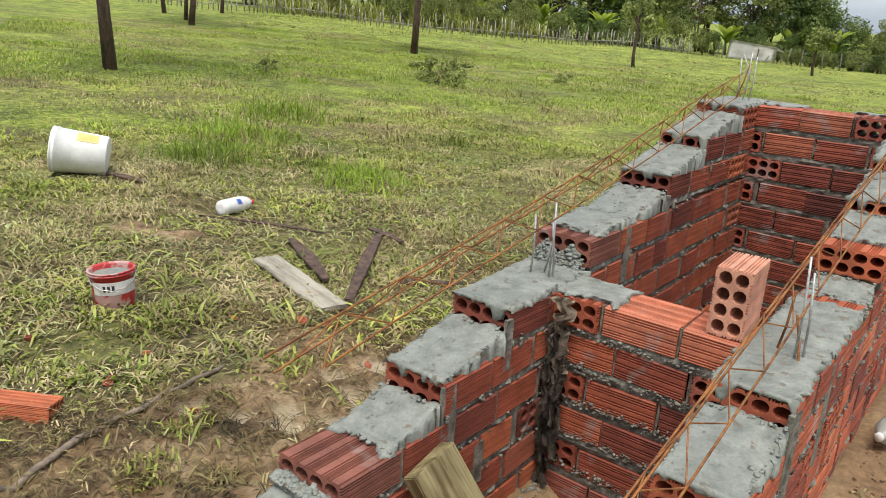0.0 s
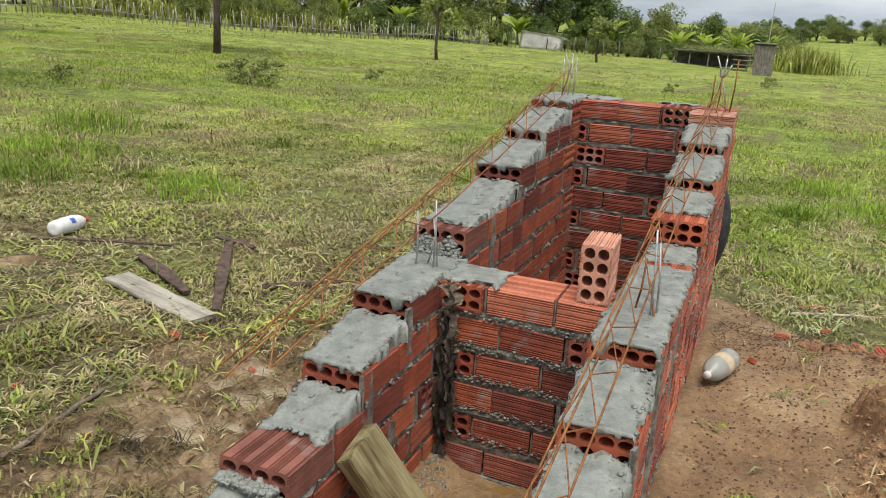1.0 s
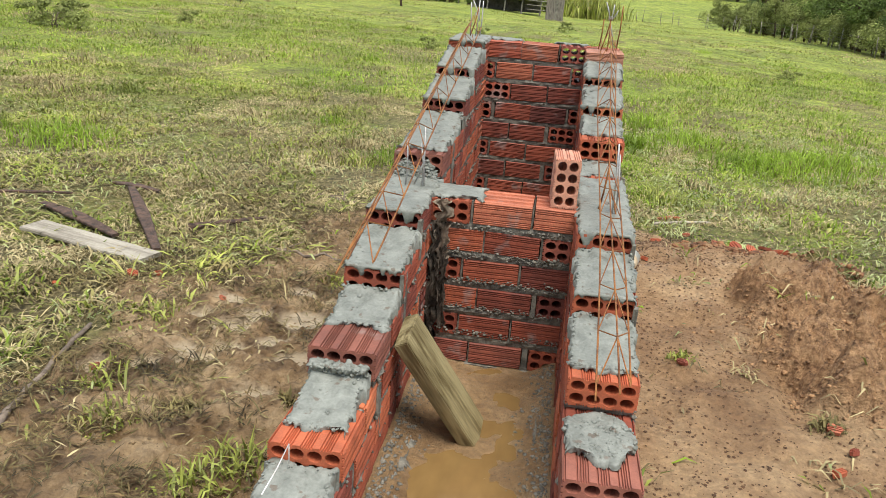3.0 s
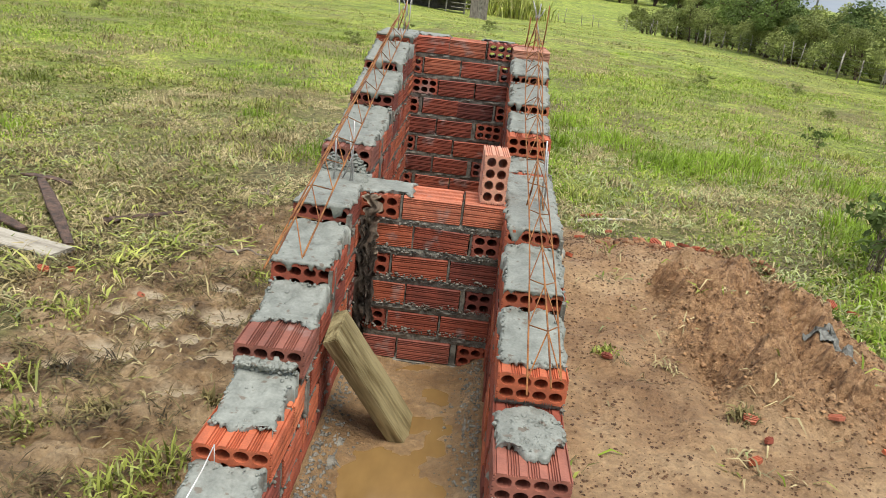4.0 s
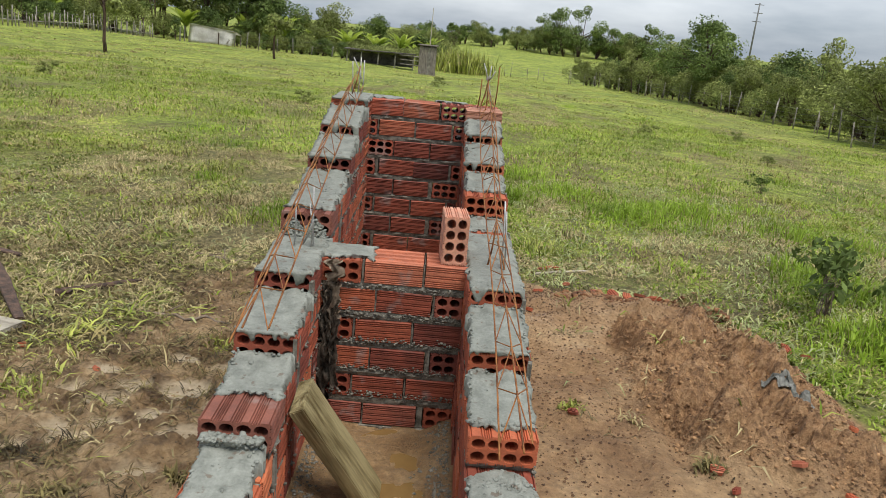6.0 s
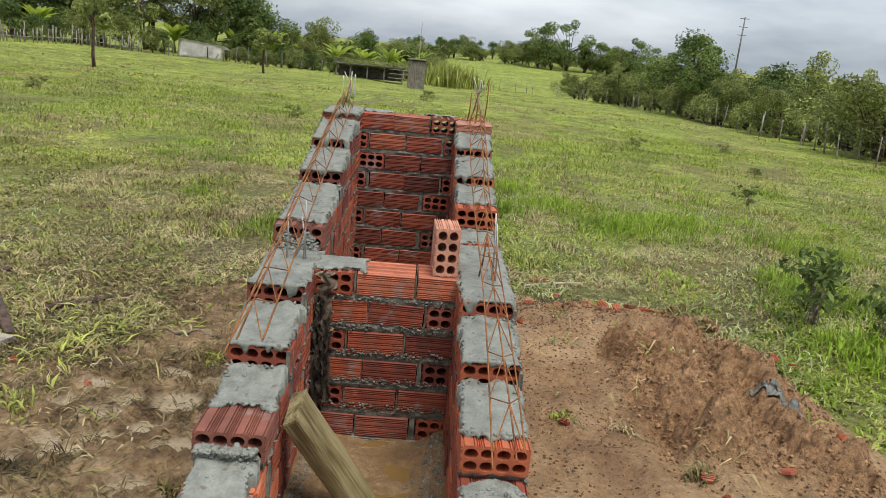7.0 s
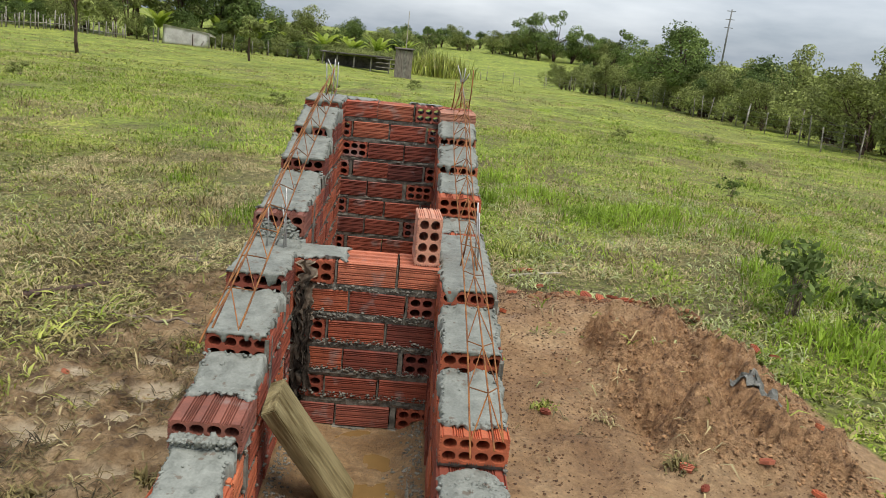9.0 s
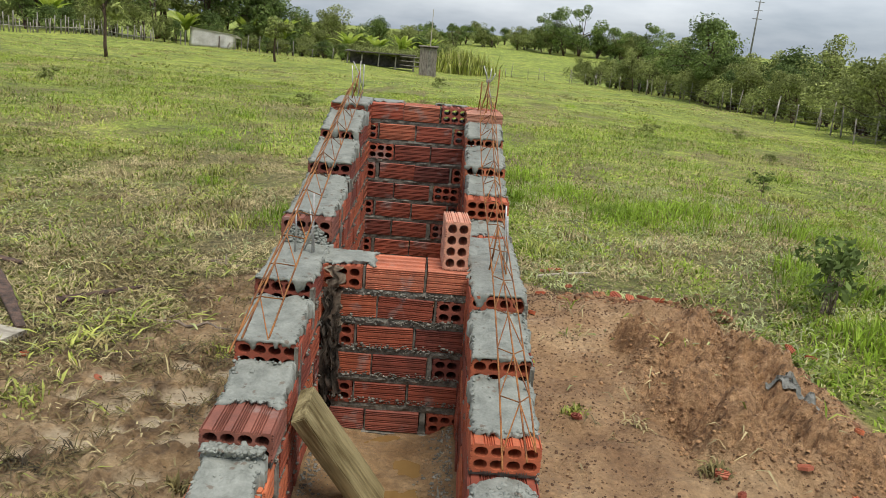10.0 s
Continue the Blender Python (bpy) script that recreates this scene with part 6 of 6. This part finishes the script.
# pasture trees
trunk_tree = tree("dark-trunked pasture tree standing in grass", 1, 5.2, 2.0, 0.08, 2600, 0.10, M_TREELEAF, 0.62, 12, crook=0.012)
plant(trunk_tree, [(-10.89, 4.75, 1.05), (-15.35, 17.48, 1.2), (-22.8, 14.6, 1.05), (-30, 18.2, 1.05), (-33, 23.5, 1.05), (-25, 15.9, 0.85)], pr_)
sap = tree("thin sapling with drooping leaf tufts in the pasture", 2, 2.6, 0.85, 0.07, 1100, 0.10, M_BUSHLEAF, 0.5, 9)
plant(sap, [(-12.7, 27.9, 1.0), (-9.4, 42.5, 0.9)], pr_)
low = tree("low scrubby bush in the pasture grass", 3, 0.6, 0.45, 0.012, 700, 0.045, M_BUSHLEAF, 0.15, 10, 3, M_TWIG, "bush", "bush")
plant(low, [(-8.7, 10.1, 0.85), (-9.3, 10.3, 0.6), (-9.5, 12.0, 0.7), (-3.0, 15.0, 0.5), (-10.5, 7.5, 0.5), (-8.3, 14.5, 0.5), (5.2, 16.0, 0.5), (-2.3, 21.0, 0.5), (6.4, 12.0, 0.35), (7.8, 17.5, 0.4), (0.0, 30.0, 0.7)], pr_)
weed = tree("leafy green weed bush at the edge of the mud", 4, 0.75, 0.36, 0.008, 260, 0.05, M_TREELEAF, 0.12, 16, 7, M_TWIG, "bush", "bush")
plant(weed, [(2.45, 1.80, 0.62), (2.72, 1.45, 0.45), (2.66, 2.15, 0.5), (4.4, 7.5, 0.4)], pr_)

# brush and trees behind the east fence
dense = tree("dense dark green bush behind the fence", 5, 3.0, 1.9, 0.06, 5600, 0.08, M_TREELEAF, 0.08, 22, 3)
olive = tree("grey-green thorny bush behind the fence", 6, 2.7, 1.8, 0.05, 5200, 0.068, M_BUSHLEAF, 0.08, 22, 4)
round_tree = tree("round-crowned green tree behind the fence", 7, 5.0, 2.7, 0.13, 9000, 0.09, M_TREELEAF, 0.36, 24, 2)
open_tree = tree("open-crowned tree on the rise", 8, 6.0, 2.8, 0.12, 3800, 0.14, M_TREELEAF, 0.16, 20, 2)
thin_tree = tree("thin pale-leaved tree in the thicket", 9, 4.2, 1.5, 0.06, 2000, 0.10, M_BUSHLEAF, 0.35, 14, 2)


def fence_x(y):
    return float(np.interp(y, [10, 22, 28, 46, 58, 70], [12.5, 14.2, 14.9, 16.4, 15.6, 12.4]))


spots_d, spots_o, spots_t = [], [], []
for k in range(80):
    y = 17 + 55 * (k / 80) + pr_.uniform(-0.6, 0.6)
    x = fence_x(y) + 0.9 + pr_.random() * 2.8
    r = pr_.random()
    (spots_d if r < 0.12 else spots_t if r < 0.3 else spots_o).append((x, y, pr_.uniform(0.32, 0.95) * (0.75 if 0.12 < r < 0.3 else 1.0)))
for k in range(50):
    y = 16 + 60 * (k / 50) + pr_.uniform(-1, 1)
    x = fence_x(y) + 5 + pr_.random() * 9.0
    r = pr_.random()
    (spots_d if r < 0.15 else spots_o if r < 0.72 else spots_t).append((x, y, pr_.uniform(0.8, 1.15)))
plant(round_tree, [(17.6, 49.0, 1.02), (22.0, 62.0, 0.75), (25.0, 44.0, 0.5)], pr_)
plant(open_tree, [(20, 128, 1.05), (23, 131, 1.2), (25.5, 129, 1.0), (29, 131, 0.95), (32, 129, 1.0), (35, 131, 0.9), (39, 130, 0.6), (14, 134, 0.5), (9, 132, 0.5), (2, 128, 0.7), (46, 126, 0.55), (-4.5, 120, 0.65), (52, 122, 0.5), (17, 133, 0.55)], pr_)

# thicket, bananas and trees behind the yard
for k in range(46):
    x = -44 + 46 * (k / 46) + pr_.uniform(-0.8, 0.8)
    y = float(np.interp(x, [-44, -34, -25, -19, -8, 2], [29, 38, 47, 66, 63, 63])) + 4.5 + pr_.random() * 4
    (spots_d if pr_.random() < 0.4 else spots_o).append((x, y, pr_.uniform(0.5, 0.95)))
for k in range(46):
    x = -60 + 62 * (k / 46) + pr_.uniform(-1, 1)
    y = float(np.interp(x, [-60, -34, -25, -12, 2], [36, 50, 62, 76, 80])) + 3 + pr_.random() * 10
    r = pr_.random()
    sc = float(np.interp(x, [-60, -30, -20, -12, 2], [3.0, 2.6, 2.0, 1.25, 0.85])) * pr_.uniform(0.8, 1.15)
    (spots_t if r < 0.35 else spots_o if r < 0.7 else spots_d).append((x, y, sc * (0.8 if r < 0.35 else 1.0)))
for k in range(90):
    x = -10 + 100 * (k / 90) + pr_.uniform(-1.5, 1.5)
    (spots_o if k % 3 else spots_d).append((x, 128 + pr_.uniform(0, 16), pr_.uniform(0.6, 1.15) * (1.35 if 17 < x < 37 else 1.0)))
for k in range(34):
    x = -19 + 19 * (k / 34) + pr_.uniform(-0.4, 0.4)
    (spots_d if k % 4 == 0 else spots_o).append((x, 64.5 + pr_.uniform(-1.2, 1.6), pr_.uniform(0.38, 0.62)))
plant(dense, spots_d, pr_)
plant(olive, spots_o, pr_)
plant(thin_tree, spots_t, pr_)
banana = fronds("banana plant with broad yellow-green leaves", 12, 13, 2.1, 0.19, 0.9, M_BANANA)
plant(banana, [(x * 1.07, y + 5.0, s * 0.85) for x, y, s in [(-7.6, 63, 1.45), (-5.2, 62, 1.3), (-3.2, 61.5, 1.35), (-2.0, 60, 1.1), (-10.5, 65, 1.4), (-13.5, 66, 1.5), (-21, 63, 1.6), (-24, 56, 1.5), (-27, 52, 1.45), (-30, 48, 1.5), (-6.3, 65, 1.5), (-17, 67, 1.5), (-26.0, 58, 1.6), (-33, 45, 1.5), (-1.0, 62.5, 1.3), (-37, 41, 1.5)]], pr_, (0.85, 1.1))
x, y = gr.normal(1.6, 1.0, 2600), gr.normal(61.5, 1.6, 2600)
blades("cane_grass", "tall bright green cane grass beside the outhouse", x, y, np.full(2600, 1.7) * gr.uniform(0.6, 1.1, 2600), 0.07, 0.35, M_LEAF, 71, droop=1.0)
x, y = gr.uniform(-42, -30, 5200), gr.normal(0, 1.4, 5200)
y = y + np.interp(x, [-44, -34, -25, -19], [31, 41, 51, 68]) + 3
blades("cane_grass", "stand of tall cane behind the stick fence", x, y, np.full(5200, 1.5) * gr.uniform(0.5, 1.2, 5200), 0.07, 0.5, M_LEAF, 72, droop=1.0)

# ---------------------------------------------------------------- fences and huts far off


M_PALEPOST = material("sun_bleached_stick", (0.14, 0.12, 0.10), (0.46, 0.42, 0.36), 3, 0.9, 0.4, 30)


def fence(label, line, step, h, r, wires, mat, seed, jitter=0.3, rails=0):
    rg = random.Random(seed)
    root = thing("fence", pose(0, 0, 0), label, "fence")
    pts = []
    for (x0, y0), (x1, y1) in zip(line, line[1:]):
        d = math.hypot(x1 - x0, y1 - y0)
        n = max(1, int(d / step))
        pts += [(x0 + (x1 - x0) * i / n, y0 + (y1 - y0) * i / n) for i in range(n)]
    tops = []
    for i, (x, y) in enumerate(pts):
        x, y = x + rg.uniform(-jitter, jitter) * step * 0.5, y + rg.uniform(-jitter, jitter) * step * 0.5
        hh = h * rg.uniform(0.6, 1.2)
        g = gz(x, y)
        lean = Vector((rg.uniform(-0.11, 0.11) * hh, rg.uniform(-0.11, 0.11) * hh, 0))
        bm = bmesh.new()
        tube(bm, [(x, y, g - 0.2), Vector((x, y, g + hh * 0.5)) + lean * 0.6, Vector((x, y, g + hh)) + lean], [r * 1.1, r * rg.uniform(0.8, 1.1), r * 0.75], 6)
        part("post", bm, mat, root, smooth=True)
        tops.append((x, y, g))
    for k in range(wires):
        bm = bmesh.new()
        tube(bm, [(x, y, g + h * (0.25 + 0.6 * k / max(1, wires - 1))) for x, y, g in tops], 0.006, 4)
        part("wire", bm, M_WIRE, root)
    for k in range(rails):
        bm = bmesh.new()
        tube(bm, [(x, y, g + h * (0.35 + 0.45 * k)) for x, y, g in tops], r * 0.7, 5)
        part("rail", bm, mat, root)
    return root


fence("rough wooden posts with barbed wire along the pasture", [(13.8, 20), (14.2, 22), (14.9, 28), (16.4, 46), (15.6, 58), (12.4, 70), (3.0, 61.5)], 1.5, 1.1, 0.026, 4, M_PALEPOST, 3, 0.9)
fence("uneven stick fence of weathered grey branches", [(-50, 20), (-34, 35), (-26, 44), (-21.5, 58)], 0.30, 1.05, 0.036, 2, M_PALEPOST, 4, 0.9, 1)
fence("low wire fence with thin grey posts", [(-15.5, 61), (-7, 57)], 1.5, 1.1, 0.045, 3, M_POST, 5)

hut = thing("lean_to", pose(-18.2, 61.0, gz(-18.2, 61.0) - 0.05), "low lean-to covered with a dirty white tarpaulin", "shelter")
bm = bmesh.new()
rows = []
for i in range(15):
    row = []
    for j in range(6):
        u, v = i / 14, j / 5
        row.append(bm.verts.new(((u - 0.5) * 3.6, 0.10 * nz(u * 4, v * 3, 1, 1.5) + 0.35 * v, (1.5 - 0.38 * u) * v + 0.06 * nz(u * 6, v, 2, 1) - 0.02)))
    rows.append(row)
for p, q in zip(rows, rows[1:]):
    for j in range(5):
        bm.faces.new((p[j], q[j], q[j + 1], p[j + 1]))
bmesh.ops.solidify(bm, geom=bm.faces[:], thickness=0.03)
part("tarpaulin", bm, M_TARP, hut, smooth=True)
bm = bmesh.new()
rows = []
for i in range(2):
    rows.append([bm.verts.new(((i - 0.5) * 3.7, 0.35, 1.5 - 0.38 * i)), bm.verts.new(((i - 0.5) * 3.7, 2.4, 1.15 - 0.38 * i))])
bm.faces.new((rows[0][0], rows[1][0], rows[1][1], rows[0][1]))
bmesh.ops.solidify(bm, geom=bm.faces[:], thickness=0.05)
part("roof", bm, M_TARP, hut)
for px, py, ph in ((-1.75, 0.4, 1.5), (1.75, 0.4, 1.1), (-1.75, 2.3, 1.1), (1.75, 2.3, 0.75), (0.55, 0.05, 0.95), (-2.6, 0.4, 1.1), (-2.3, 0.6, 1.2)):
    bm = bmesh.new()
    tube(bm, [(px, py, -0.1), (px + 0.03, py, ph)], [0.06, 0.045], 6)
    part("post", bm, M_BARK if px == 0.55 else M_POST, hut)

out = thing("outhouse", pose(-0.82, 50.2, gz(-0.82, 50.2)), "narrow grey board outhouse with a flat roof", "outhouse")
bm = bmesh.new()
box(bm, -0.56, -0.50, -0.5, 0.5, -0.1, 1.85)
box(bm, 0.50, 0.56, -0.5, 0.5, -0.1, 1.85)
box(bm, -0.498, 0.498, 0.44, 0.5, -0.1, 1.85)
part("wall", bm, M_OUT, out)
for k in range(6):
    bm = bmesh.new()
    x0 = -0.55 + k * 0.185
    box(bm, x0, x0 + 0.172, -0.55, -0.515, -0.08, 1.83 - 0.03 * (k % 3))
    part("board", bm, M_OUT if k != 3 else M_POST, out)
bm = bmesh.new()
box(bm, -0.66, 0.66, -0.68, 0.62, 1.86, 1.93, 0.01)
part("roof", bm, M_OUT, out)
mast = new("antenna_mast", None)
mast.matrix_world = pose(-0.75, 51.6, gz(-0.75, 51.6))
tagged(mast, "thin pale antenna mast behind the outhouse", "mast")
bm = bmesh.new()
tube(bm, [(0, 0, -0.1), (0, 0, 2.2), (0.03, 0, 4.4)], [0.035, 0.03, 0.02], 6)
part("pole", bm, M_PALEWOOD, mast)

shed = thing("shed", pose(-4.2, 54, gz(-4.2, 54)), "low open cattle shed with a sagging leafy roof", "shed")
bm = bmesh.new()
box(bm, -2.4, 2.3, 1.6, 1.7, 0, 0.95)
part("back_wall", bm, M_SHED, shed)
bm = bmesh.new()
box(bm, -2.6, 2.5, -0.3, 1.9, 0.96, 1.03, 0.01)
part("roof", bm, M_SHED, shed)
vr = np.random.default_rng(90)
v, t = leaves(vr, [(-1.6 + 0.62 * k, 0.5 + 0.4 * (k % 2), 1.08) for k in range(7)], [(0.6, 0.8, 0.26)] * 7, 3600, 0.06)
raw("vine", v, t, M_BUSHLEAF, shed, "green creeper sprawling over the roof")
for px in (-2.4, -1.4, -0.2, 1.0, 2.3):
    bm = bmesh.new()
    tube(bm, [(px, -0.1, -0.1), (px + 0.04, -0.1, 0.97)], [0.06, 0.05], 6)
    part("post", bm, M_POST, shed)
for k in range(3):
    bm = bmesh.new()
    tube(bm, [(1.4, -0.4, 0.3 + 0.3 * k), (2.9, -0.5, 0.28 + 0.3 * k)], 0.035, 5)
    part("rail", bm, M_POST, shed)

pole = thing("utility_pole", pose(58, 148, gz(58, 148)), "tall concrete utility pole with crossarms on the hill", "pole")
bm = bmesh.new()
hp = 11.3 - gz(58, 148)
tube(bm, [(0, 0, -0.2), (0.06, 0, hp * 0.5), (0.13, 0, hp)], [0.2, 0.17, 0.13], 8)
part("shaft", bm, M_POLE, pole, smooth=True)
for k in range(3):
    bm = bmesh.new()
    box(bm, -0.75, 0.95, -0.05, 0.05, hp - 0.4 - 1.5 * k, hp - 0.28 - 1.5 * k)
    part("crossarm", bm, M_POLE, pole)
